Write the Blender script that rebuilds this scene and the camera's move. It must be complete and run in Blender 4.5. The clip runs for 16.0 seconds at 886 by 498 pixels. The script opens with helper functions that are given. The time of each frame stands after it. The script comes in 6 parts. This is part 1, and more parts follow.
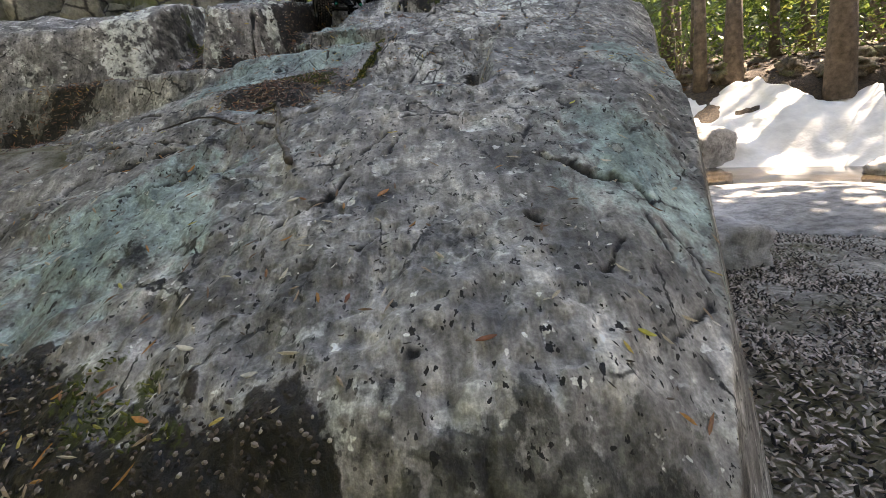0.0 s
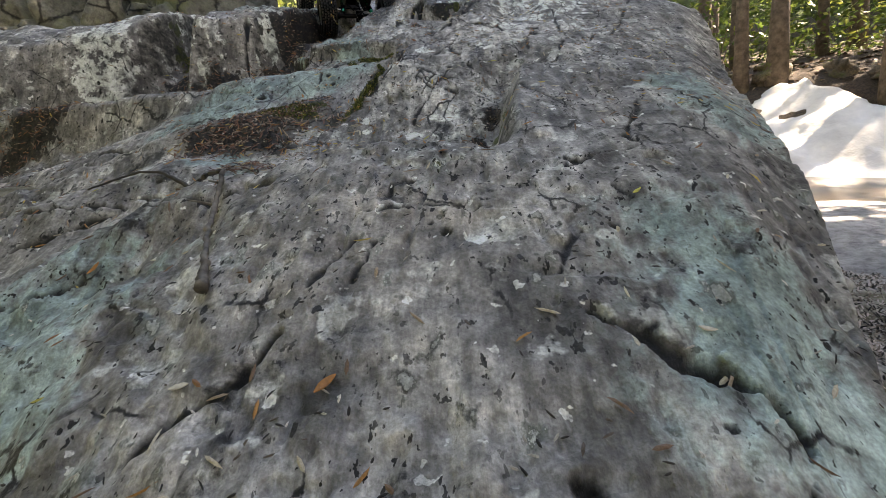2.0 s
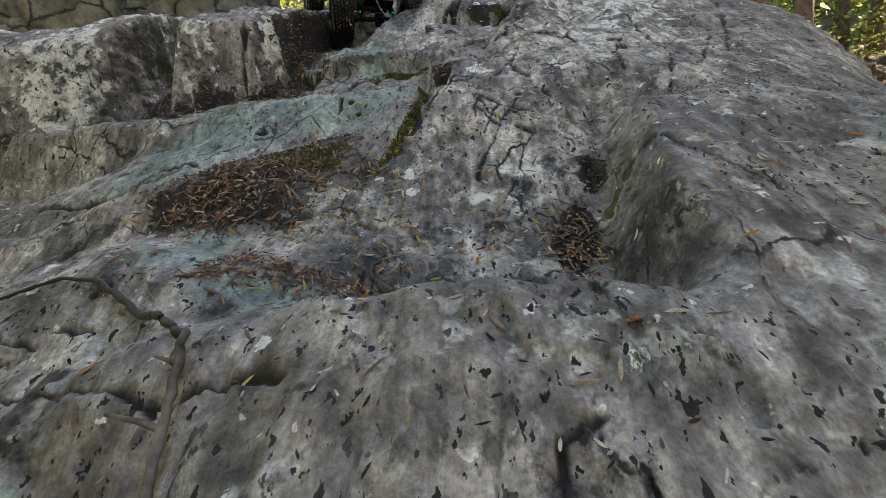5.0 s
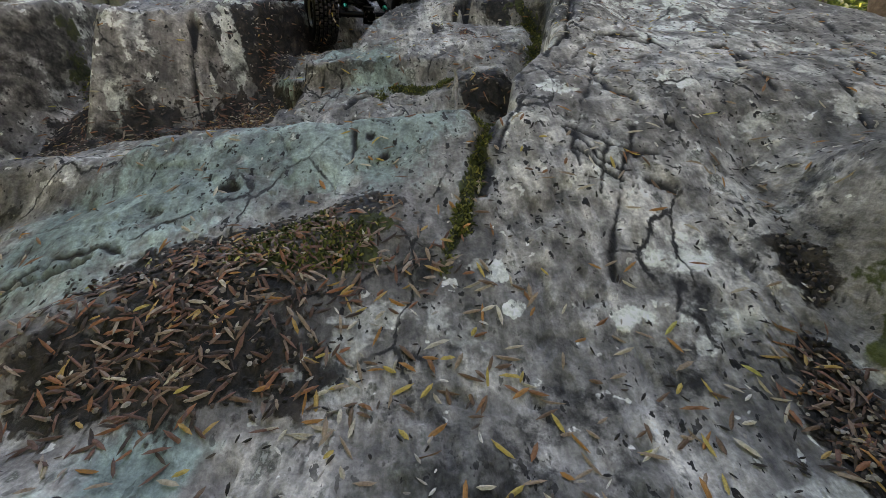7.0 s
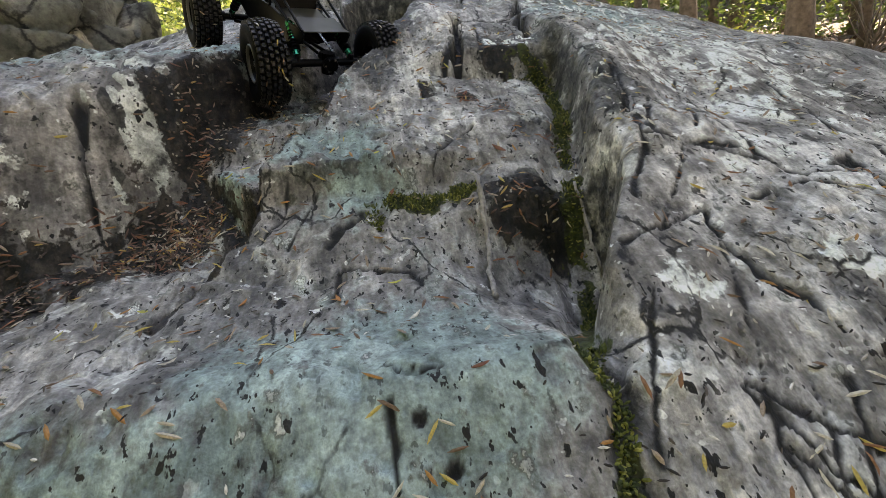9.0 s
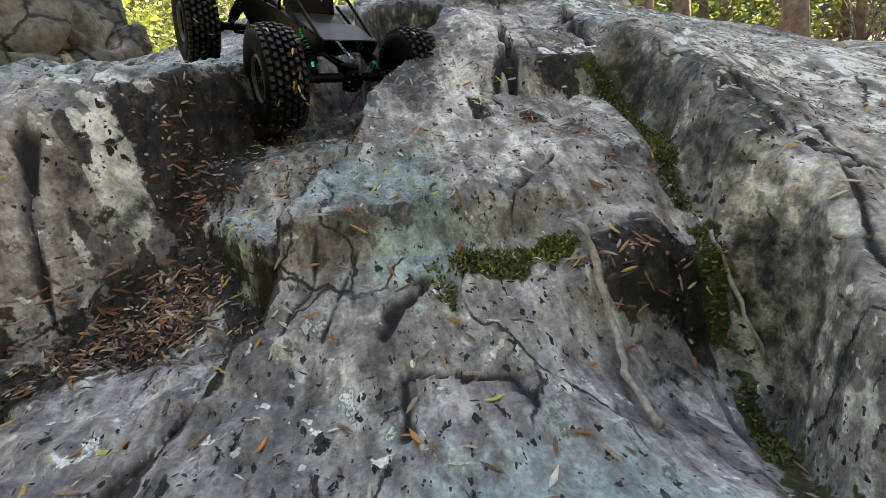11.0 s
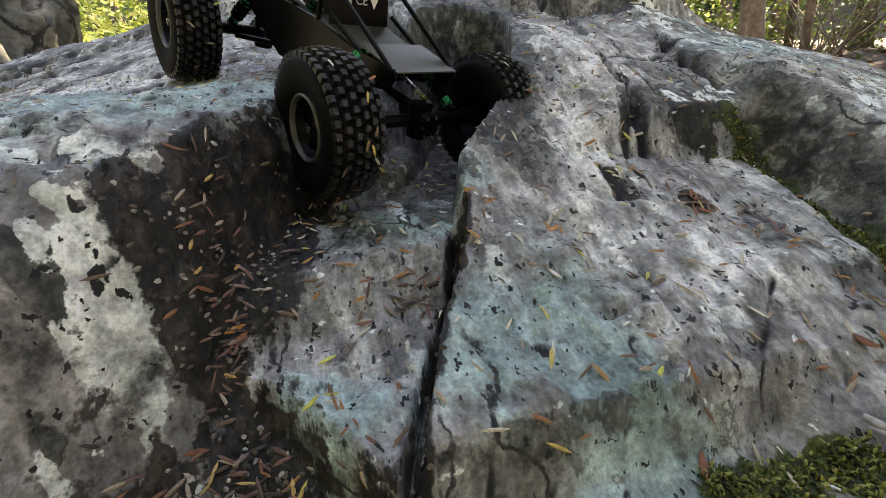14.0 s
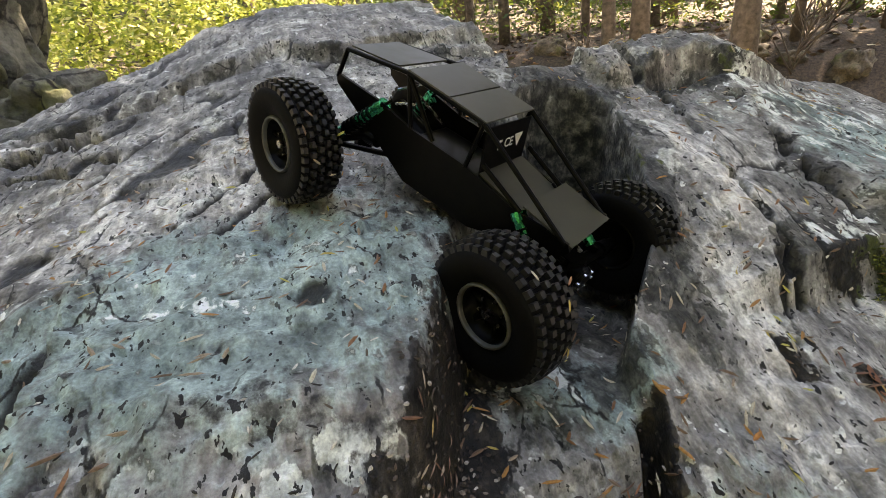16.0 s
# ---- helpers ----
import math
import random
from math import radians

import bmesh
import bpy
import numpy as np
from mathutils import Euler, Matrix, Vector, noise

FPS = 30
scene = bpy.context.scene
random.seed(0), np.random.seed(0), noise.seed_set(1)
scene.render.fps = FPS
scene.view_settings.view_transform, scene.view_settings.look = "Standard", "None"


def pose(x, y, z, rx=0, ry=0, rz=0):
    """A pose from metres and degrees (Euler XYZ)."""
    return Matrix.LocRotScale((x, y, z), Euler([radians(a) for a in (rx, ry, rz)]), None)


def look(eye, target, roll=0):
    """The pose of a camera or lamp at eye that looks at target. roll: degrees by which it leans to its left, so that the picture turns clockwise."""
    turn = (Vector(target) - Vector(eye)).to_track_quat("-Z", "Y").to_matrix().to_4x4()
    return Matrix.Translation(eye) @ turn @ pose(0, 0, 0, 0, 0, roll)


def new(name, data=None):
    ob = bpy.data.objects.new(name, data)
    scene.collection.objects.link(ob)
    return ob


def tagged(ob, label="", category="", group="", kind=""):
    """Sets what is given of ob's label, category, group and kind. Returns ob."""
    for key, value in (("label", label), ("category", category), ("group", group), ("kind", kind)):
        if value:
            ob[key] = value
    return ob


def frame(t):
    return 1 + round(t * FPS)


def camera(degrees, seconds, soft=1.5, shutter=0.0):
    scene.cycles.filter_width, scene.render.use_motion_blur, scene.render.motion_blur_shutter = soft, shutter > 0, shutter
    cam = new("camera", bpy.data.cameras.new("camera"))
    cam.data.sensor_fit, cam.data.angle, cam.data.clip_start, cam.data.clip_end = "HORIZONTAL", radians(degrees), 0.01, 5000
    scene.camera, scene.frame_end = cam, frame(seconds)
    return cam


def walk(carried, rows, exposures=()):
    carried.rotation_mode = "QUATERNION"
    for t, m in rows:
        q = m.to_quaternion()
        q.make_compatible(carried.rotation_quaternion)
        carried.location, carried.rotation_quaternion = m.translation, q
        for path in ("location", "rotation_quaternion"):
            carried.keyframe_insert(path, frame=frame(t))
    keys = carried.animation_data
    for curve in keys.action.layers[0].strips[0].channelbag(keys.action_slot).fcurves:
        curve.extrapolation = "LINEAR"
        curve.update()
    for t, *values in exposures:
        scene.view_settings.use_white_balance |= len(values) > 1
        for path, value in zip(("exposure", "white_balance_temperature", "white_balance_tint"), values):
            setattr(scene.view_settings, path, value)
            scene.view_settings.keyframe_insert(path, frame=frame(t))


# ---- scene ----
cam = camera(88.8, 16.0, 0.7)
PATH = [
    (0, (0.0000, 0.0000, 0.7000), (-0.0362, 1.9318, 0.1836), -4.14),
    (0.5, (0.0022, 0.0555, 0.7230), (-0.0648, 1.9848, 0.2002), -3.99),
    (1, (-0.0002, 0.1168, 0.7520), (-0.0909, 2.0436, 0.2233), -3.70),
    (1.5, (0.0067, 0.1700, 0.7768), (-0.1086, 2.0949, 0.2462), -3.73),
    (2, (0.0263, 0.2155, 0.7831), (-0.1059, 2.1398, 0.2544), -3.62),
    (2.5, (0.0473, 0.2502, 0.7856), (-0.0992, 2.1735, 0.2570), -3.63),
    (3, (0.0418, 0.2722, 0.7993), (-0.1101, 2.1940, 0.2668), -3.68),
    (3.5, (0.0154, 0.3052, 0.8177), (-0.1337, 2.2262, 0.2815), -3.64),
    (4, (-0.0174, 0.3552, 0.8397), (-0.1648, 2.2753, 0.3000), -3.36),
    (4.2, (-0.0296, 0.3754, 0.8476), (-0.1768, 2.2945, 0.3043), -3.27),
    (6.3, (-0.1529, 0.6468, 0.8600), (-0.1865, 2.5822, 0.3569), -3.11),
    (6.5, (-0.1661, 0.6711, 0.8684), (-0.1732, 2.6048, 0.3577), -3.01),
    (7, (-0.1974, 0.7208, 0.9020), (-0.1492, 2.6477, 0.3685), -3.08),
    (7.5, (-0.2221, 0.7836, 0.9700), (-0.1127, 2.6980, 0.4016), -3.44),
    (8, (-0.2385, 0.8703, 1.0211), (-0.0616, 2.7721, 0.4279), -4.07),
    (8.5, (-0.2624, 0.9342, 1.0490), (-0.0099, 2.8180, 0.4265), -4.31),
    (8.7, (-0.2621, 0.9488, 1.0586), (0.0094, 2.8273, 0.4282), -4.53),
    (10.8, (-0.2954, 1.1143, 1.0724), (0.0058, 3.0110, 0.5139), -5.65),
    (11, (-0.3127, 1.1316, 1.0723), (0.0090, 3.0256, 0.5162), -5.39),
    (11.5, (-0.3426, 1.1614, 1.0908), (0.0088, 3.0447, 0.5165), -4.88),
    (12, (-0.3476, 1.1910, 1.1078), (0.0323, 3.0639, 0.5180), -4.66),
    (12.5, (-0.3620, 1.2369, 1.1243), (0.0589, 3.0961, 0.5191), -4.25),
    (13, (-0.3856, 1.2860, 1.1354), (0.0809, 3.1301, 0.5177), -4.03),
    (13.5, (-0.4066, 1.3184, 1.1463), (0.0919, 3.1503, 0.5170), -3.59),
    (14, (-0.4174, 1.3435, 1.1586), (0.1020, 3.1644, 0.5145), -2.96),
    (14.5, (-0.4372, 1.3780, 1.1732), (0.1108, 3.1853, 0.5148), -2.65),
    (15, (-0.4742, 1.4217, 1.2068), (0.1224, 3.1975, 0.5063), -1.79),
    (15.5, (-0.5079, 1.4484, 1.2860), (0.0593, 3.2057, 0.5177), -2.53),
    (16, (-0.5392, 1.4715, 1.3362), (0.0294, 3.2087, 0.5244), -3.13),
]
walk(cam, [(t, look(eye, target, roll)) for t, eye, target, roll in PATH],
     [(0.0, 2.86, 8200, 19), (4.0, 2.8, 8650, 19), (7.0, 2.85, 8450, 18), (8.5, 3.1, 8750, 19), (13.5, 3.36, 8350, 20), (16.0, 3.3, 9150, 20)])


# ---- world, sun ----
SUN_AZ, SUN_EL = 72.0, 50.0   # degrees clockwise from +y, and above the horizon
SUN_WAY = Vector((math.sin(radians(SUN_AZ)) * math.cos(radians(SUN_EL)), math.cos(radians(SUN_AZ)) * math.cos(radians(SUN_EL)), math.sin(radians(SUN_EL))))
world = bpy.data.worlds.new("sky")
scene.world = world
world.use_nodes = True
wn = world.node_tree.nodes
sky = wn.new("ShaderNodeTexSky")
sky.sky_type, sky.sun_disc = "NISHITA", False
sky.sun_elevation, sky.sun_rotation = radians(SUN_EL), radians(SUN_AZ)
world.node_tree.links.new(sky.outputs[0], wn["Background"].inputs[0])
wn["Background"].inputs[1].default_value = 0.13
sun_data = bpy.data.lights.new("sun", "SUN")
sun_data.energy, sun_data.angle, sun_data.color = 5.0, radians(0.6), (1.0, 0.95, 0.86)
sun = new("sun", sun_data)
sun.matrix_world = look(SUN_WAY * 50, (0, 0, 0))


# ---- materials ----
def nodes_of(name):
    m = bpy.data.materials.new(name)
    m.use_nodes = True
    t = m.node_tree
    return m, t, t.nodes["Principled BSDF"]


def put(t, kind, **inputs):
    n = t.nodes.new(kind)
    for k, v in inputs.items():
        if k in n.inputs:
            n.inputs[k].default_value = v
    return n


def join(t, a, b):
    t.links.new(a, b)


def noise_of(t, scale, detail=5.0, rough=0.6, seed=0.0, stretch=None):
    co = t.nodes.new("ShaderNodeNewGeometry")
    mp = put(t, "ShaderNodeMapping", Location=(seed, seed * 1.7, -seed))
    if stretch:
        mp.inputs["Scale"].default_value = stretch
    n = put(t, "ShaderNodeTexNoise", Scale=scale, Detail=detail, Roughness=rough)
    join(t, co.outputs["Position"], mp.inputs["Vector"])
    join(t, mp.outputs[0], n.inputs["Vector"])
    return n


def ramp(t, src, stops):
    r = t.nodes.new("ShaderNodeValToRGB")
    e = r.color_ramp.elements
    while len(e) < len(stops):
        e.new(0.5)
    for el, (p, c) in zip(e, stops):
        el.position = p
        el.color = (*c, 1) if len(c) == 3 else (c[0],) * 3 + (1,)
    join(t, src, r.inputs[0])
    return r


def mix(t, fac, a, b, mode="MIX"):
    n = t.nodes.new("ShaderNodeMix")
    n.data_type, n.blend_type = "RGBA", mode
    for sock, v in ((n.inputs[0], fac), (n.inputs[6], a), (n.inputs[7], b)):
        if hasattr(v, "is_linked"):
            join(t, v, sock)
        elif isinstance(v, tuple):
            sock.default_value = (*v, 1)
        else:
            sock.default_value = v
    return n.outputs[2]


def bump(t, bsdf, heights):
    last = None
    for src, strength, dist in heights:
        b = put(t, "ShaderNodeBump", Strength=strength, Distance=dist)
        join(t, src, b.inputs["Height"])
        if last:
            join(t, last, b.inputs["Normal"])
        last = b.outputs[0]
    join(t, last, bsdf.inputs["Normal"])


def plain(name, colour, rough=0.5, metal=0.0, scale=60.0, vary=0.25, relief=0.2, dist=0.001, gloss=0.5):
    m, t, b = nodes_of(name)
    b.inputs["Specular IOR Level"].default_value = gloss
    n = noise_of(t, scale, 4)
    dark = tuple(c * (1 - vary) for c in colour)
    light = tuple(min(1, c * (1 + vary)) for c in colour)
    r = ramp(t, n.outputs[0], [(0.3, dark), (0.7, light)])
    join(t, r.outputs[0], b.inputs["Base Color"])
    b.inputs["Roughness"].default_value, b.inputs["Metallic"].default_value = rough, metal
    rr = put(t, "ShaderNodeMapRange")
    join(t, n.outputs[0], rr.inputs[0])
    rr.inputs[3].default_value, rr.inputs[4].default_value = max(0.05, rough - 0.12), min(1, rough + 0.15)
    join(t, rr.outputs[0], b.inputs["Roughness"])
    if relief:
        bump(t, b, [(n.outputs[0], relief, dist)])
    return m


def mark_of(t, name, ragged=None, amount=0.9, low=0.42, high=0.54, top=1.0):
    """A mark on the rock; with a noise its edge turns ragged and crisp."""
    a = t.nodes.new("ShaderNodeAttribute")
    a.attribute_name = name
    if ragged is None:
        return a.outputs["Fac"]
    n = put(t, "ShaderNodeMath")
    n.operation = "MULTIPLY_ADD"
    n.inputs[1].default_value, n.inputs[2].default_value = amount, -0.5 * amount
    join(t, ragged, n.inputs[0])
    s = put(t, "ShaderNodeMath")
    s.operation = "ADD"
    join(t, n.outputs[0], s.inputs[0])
    join(t, a.outputs["Fac"], s.inputs[1])
    return ramp(t, s.outputs[0], [(low, (0.0,)), (high, (top,))]).outputs[0]


def rock_material():
    m, t, b = nodes_of("lichened_rock")
    big = noise_of(t, 3.0, 4, 0.55, 3.1)
    mid = noise_of(t, 11.0, 7, 0.60, 1.3, (1.4, 0.8, 1.0))
    blot = noise_of(t, 27.0, 4, 0.52, 5.4, (1.2, 0.85, 1.0))
    small = noise_of(t, 60.0, 6, 0.62, 7.7, (1.3, 0.8, 1.0))
    grain = noise_of(t, 300.0, 4, 0.65, 2.0)

    def rise(src, low, high, top=1.0):
        return ramp(t, src, [(low, (0.0,)), (high, (top,))]).outputs[0]
    # one uneven field that breaks up the rims of all patches
    sum_of = put(t, "ShaderNodeMath")
    sum_of.operation = "ADD"
    join(t, blot.outputs[0], sum_of.inputs[0])
    join(t, small.outputs[0], sum_of.inputs[1])
    spread = put(t, "ShaderNodeMapRange")
    spread.inputs[1].default_value, spread.inputs[2].default_value = 0.72, 1.28
    join(t, sum_of.outputs[0], spread.inputs[0])
    both = spread.outputs[0]
    # bare stone: cool grey, in places warm, with soft cloudy stains
    base = ramp(t, mid.outputs[0], [(0.34, (0.13, 0.127, 0.122)), (0.44, (0.18, 0.175, 0.168)), (0.54, (0.24, 0.233, 0.222)), (0.66, (0.37, 0.357, 0.335))])
    c = mix(t, rise(big.outputs[0], 0.44, 0.62, 0.45), base.outputs[0], mix(t, mid.outputs[0], (0.14, 0.13, 0.118), (0.42, 0.392, 0.36)))
    c = mix(t, mark_of(t, "worn", both, 0.5, 0.25, 0.9, 0.9), c, mix(t, rise(mid.outputs[0], 0.34, 0.64), (0.27, 0.262, 0.25), (0.47, 0.457, 0.435)))
    c = mix(t, 0.55, c, ramp(t, blot.outputs[0], [(0.36, (0.55,)), (0.50, (1.0,)), (0.64, (1.35,))]).outputs[0], "MULTIPLY")
    streak = noise_of(t, 90.0, 4, 0.6, 81.0, (1.0, 0.10, 0.10))
    c = mix(t, 0.5, c, ramp(t, streak.outputs[0], [(0.36, (0.6,)), (0.50, (1.0,)), (0.64, (1.4,))]).outputs[0], "MULTIPLY")
    # crusts of pale lichen in round-edged spots
    lich = noise_of(t, 18.0, 5, 0.55, 11.0)
    c = mix(t, rise(lich.outputs[0], 0.60, 0.63, 0.6), c, mix(t, small.outputs[0], (0.34, 0.345, 0.325), (0.54, 0.54, 0.51)))
    tiny = noise_of(t, 70.0, 3, 0.5, 51.0)
    c = mix(t, rise(tiny.outputs[0], 0.672, 0.695, 0.65), c, (0.58, 0.58, 0.55))
    # smooth blue-green film over stone and lichen
    film = mix(t, rise(mid.outputs[0], 0.36, 0.64), (0.165, 0.208, 0.198), (0.295, 0.352, 0.334))
    c = mix(t, mark_of(t, "film", both, 0.8, 0.28, 0.78, 0.85), c, film)
    # dark crust; the same colour paints shade on rib, slot and foot
    crust_and_shade = mix(t, rise(small.outputs[0], 0.40, 0.66), (0.022, 0.023, 0.021), (0.125, 0.125, 0.112))
    c = mix(t, mark_of(t, "crust_and_shade", both, 1.3, 0.36, 0.58, 0.88), c, crust_and_shade)
    c = mix(t, mark_of(t, "pale", both, 1.0, 0.46, 0.56, 0.85), c, mix(t, rise(blot.outputs[0], 0.36, 0.62), (0.30, 0.31, 0.28), (0.52, 0.53, 0.50)))
    # black algae and weathering stains
    st = noise_of(t, 10.0, 8, 0.68, 21.0)
    c = mix(t, ramp(t, st.outputs[0], [(0.35, (0.85,)), (0.40, (0.0,))]).outputs[0], c, mix(t, rise(small.outputs[0], 0.40, 0.60), (0.016, 0.016, 0.016), (0.14, 0.137, 0.132)))
    # crisp pits and black specks
    pit = noise_of(t, 58.0, 3, 0.55, 41.0, (1.7, 0.8, 1.0))
    sp = noise_of(t, 120.0, 3, 0.55, 31.0, (1.3, 0.7, 1.0))
    pits = ramp(t, pit.outputs[0], [(0.316, (0.97,)), (0.330, (0.0,))]).outputs[0]
    specks = ramp(t, sp.outputs[0], [(0.350, (0.96,)), (0.362, (0.0,))]).outputs[0]
    swarm = rise(noise_of(t, 7.0, 4, 0.6, 71.0).outputs[0], 0.36, 0.50)
    pits, specks = [mix(t, swarm, (0.0, 0.0, 0.0), q) for q in (pits, specks)]
    c = mix(t, pits, c, (0.014, 0.013, 0.012))
    c = mix(t, specks, c, (0.016, 0.015, 0.014))
    # hairline cracks
    co = t.nodes.new("ShaderNodeNewGeometry")
    warp = put(t, "ShaderNodeVectorMath")
    warp.operation = "MULTIPLY_ADD"
    warp.inputs[1].default_value = (0.06, 0.06, 0.06)
    join(t, mid.outputs["Color"], warp.inputs[0])
    join(t, co.outputs["Position"], warp.inputs[2])
    mp = put(t, "ShaderNodeMapping", Scale=(1.5, 0.8, 1.0), Rotation=(0, 0, 0.3))
    join(t, warp.outputs[0], mp.inputs["Vector"])
    vo = put(t, "ShaderNodeTexVoronoi", Scale=8.0)
    vo.feature = "DISTANCE_TO_EDGE"
    join(t, mp.outputs[0], vo.inputs["Vector"])
    hair = ramp(t, vo.outputs["Distance"], [(0.006, (1.0,)), (0.018, (0.0,))])
    gate = rise(noise_of(t, 8.0, 5, 0.7, 61.0).outputs[0], 0.50, 0.57, 0.95)
    hg = put(t, "ShaderNodeMath")
    hg.operation = "MULTIPLY"
    join(t, hair.outputs[0], hg.inputs[0])
    join(t, gate, hg.inputs[1])
    c = mix(t, hg.outputs[0], c, (0.02, 0.019, 0.018))
    # darker colour on the steep faces of the blocks, broken by noise
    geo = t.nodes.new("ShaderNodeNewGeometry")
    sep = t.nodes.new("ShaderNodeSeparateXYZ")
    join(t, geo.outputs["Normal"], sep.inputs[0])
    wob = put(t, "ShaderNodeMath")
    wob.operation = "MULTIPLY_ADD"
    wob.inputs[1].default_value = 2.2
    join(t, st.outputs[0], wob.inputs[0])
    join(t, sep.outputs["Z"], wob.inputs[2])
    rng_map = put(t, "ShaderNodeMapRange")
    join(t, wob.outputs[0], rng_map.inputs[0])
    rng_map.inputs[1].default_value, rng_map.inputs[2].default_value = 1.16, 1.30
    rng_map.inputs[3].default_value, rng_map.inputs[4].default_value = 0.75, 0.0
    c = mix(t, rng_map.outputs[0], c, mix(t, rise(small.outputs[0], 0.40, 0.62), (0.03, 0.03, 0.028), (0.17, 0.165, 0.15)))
    # earth colour, which also paints shade at the slab edge and shelf front
    dirt_and_shade = mix(t, rise(small.outputs[0], 0.42, 0.64), (0.006, 0.005, 0.0045), (0.06, 0.050, 0.041))
    c = mix(t, mark_of(t, "dirt_and_shade", both, 0.85, 0.40, 0.56, 0.96), c, dirt_and_shade)
    moss = mix(t, small.outputs[0], (0.012, 0.016, 0.005), (0.10, 0.115, 0.03))
    c = mix(t, mark_of(t, "moss", both, 0.8, 0.42, 0.54, 0.95), c, moss)
    c = mix(t, mark_of(t, "crack"), c, (0.008, 0.007, 0.006))
    # the same fine grit over everything
    c = mix(t, 0.55, c, ramp(t, small.outputs[0], [(0.34, (0.4,)), (0.50, (1.0,)), (0.64, (1.5,))]).outputs[0], "MULTIPLY")
    c = mix(t, 0.35, c, ramp(t, grain.outputs[0], [(0.34, (0.5,)), (0.50, (1.0,)), (0.66, (1.5,))]).outputs[0], "MULTIPLY")
    # contrast that the even light lacks, put into the stone's colour
    deeper = put(t, "ShaderNodeGamma", Gamma=1.55)
    join(t, c, deeper.inputs["Color"])
    c = mix(t, 1.0, deeper.outputs[0], (2.2, 2.2, 2.2), "MULTIPLY")
    c = mix(t, 1.0, c, (0.82, 0.82, 0.80), "DARKEN")
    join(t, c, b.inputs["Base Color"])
    rr = put(t, "ShaderNodeMapRange")
    join(t, small.outputs[0], rr.inputs[0])
    rr.inputs[3].default_value, rr.inputs[4].default_value = 0.42, 0.85
    join(t, rr.outputs[0], b.inputs["Roughness"])
    b.inputs["Specular IOR Level"].default_value = 0.4
    bump(t, b, [(hg.outputs[0], -0.8, 0.003), (pits, -0.8, 0.004), (specks, -0.6, 0.002), (mid.outputs[0], 0.6, 0.010), (streak.outputs[0], 0.35, 0.003), (blot.outputs[0], 0.5, 0.006), (small.outputs[0], 0.9, 0.006), (grain.outputs[0], 0.35, 0.0010)])
    return m


def litter_material(name, stops, rough=0.7, thin=0.0):
    """One material whose pieces differ from island to island."""
    m, t, b = nodes_of(name)
    g = t.nodes.new("ShaderNodeNewGeometry")
    r = ramp(t, g.outputs["Random Per Island"], stops)
    r.color_ramp.interpolation = "CONSTANT"
    n = noise_of(t, 700.0, 3, 0.6)
    c = mix(t, 0.6, r.outputs[0], ramp(t, n.outputs[0], [(0.3, (0.5,)), (0.7, (1.4,))]).outputs[0], "MULTIPLY")
    join(t, c, b.inputs["Base Color"])
    b.inputs["Roughness"].default_value = rough
    if thin:
        # light shines through thin leaves
        tr = t.nodes.new("ShaderNodeBsdfTranslucent")
        both = t.nodes.new("ShaderNodeMixShader")
        both.inputs[0].default_value = thin
        join(t, c, tr.inputs[0])
        join(t, b.outputs[0], both.inputs[1])
        join(t, tr.outputs[0], both.inputs[2])
        join(t, both.outputs[0], t.nodes["Material Output"].inputs[0])
    return m


NEEDLE = litter_material("fallen_needle", [(0.0, (0.15, 0.09, 0.055)), (0.22, (0.30, 0.22, 0.15)), (0.42, (0.24, 0.11, 0.05)), (0.55, (0.42, 0.36, 0.26)), (0.70, (0.36, 0.17, 0.05)), (0.80, (0.46, 0.34, 0.09)), (0.88, (0.52, 0.47, 0.36)), (0.97, (0.42, 0.38, 0.10))])
RUST = litter_material("rusty_needle", [(0.0, (0.05, 0.035, 0.03)), (0.2, (0.11, 0.06, 0.045)), (0.4, (0.17, 0.085, 0.06)), (0.58, (0.22, 0.15, 0.115)), (0.72, (0.26, 0.11, 0.055)), (0.84, (0.33, 0.26, 0.20)), (0.94, (0.42, 0.27, 0.09))])
MOSS = litter_material("moss_leaf", [(0.0, (0.03, 0.042, 0.008)), (0.35, (0.07, 0.085, 0.014)), (0.65, (0.13, 0.14, 0.028)), (0.88, (0.25, 0.24, 0.06))], 0.9)
CRUMB = litter_material("bark_crumb", [(0.0, (0.012, 0.010, 0.009)), (0.35, (0.04, 0.03, 0.024)), (0.6, (0.10, 0.075, 0.06)), (0.8, (0.20, 0.17, 0.14)), (0.93, (0.36, 0.33, 0.28))], 0.85)
STREWN = litter_material("strewn_bit", [(0.0, (0.012, 0.010, 0.009)), (0.35, (0.03, 0.024, 0.02)), (0.52, (0.09, 0.07, 0.055)), (0.70, (0.34, 0.31, 0.26)), (0.86, (0.60, 0.57, 0.50))], 0.75)
LITTER_BIT = litter_material("ground_litter_bit", [(0.0, (0.012, 0.010, 0.008)), (0.28, (0.05, 0.04, 0.032)), (0.42, (0.20, 0.16, 0.13)), (0.62, (0.42, 0.37, 0.32)), (0.80, (0.64, 0.55, 0.50))], 0.8)
TWIG = plain("weathered_twig", (0.27, 0.245, 0.22), 0.8, 0.0, 160, 0.5, 0.6, 0.001)
MOTTLED_TWIG = plain("mottled_twig", (0.115, 0.10, 0.085), 0.8, 0.0, 55, 0.95, 0.6, 0.001)
DARK_TWIG = plain("dark_wet_twig", (0.035, 0.028, 0.022), 0.7, 0.0, 160, 0.5, 0.6, 0.001)
ROCK = rock_material()
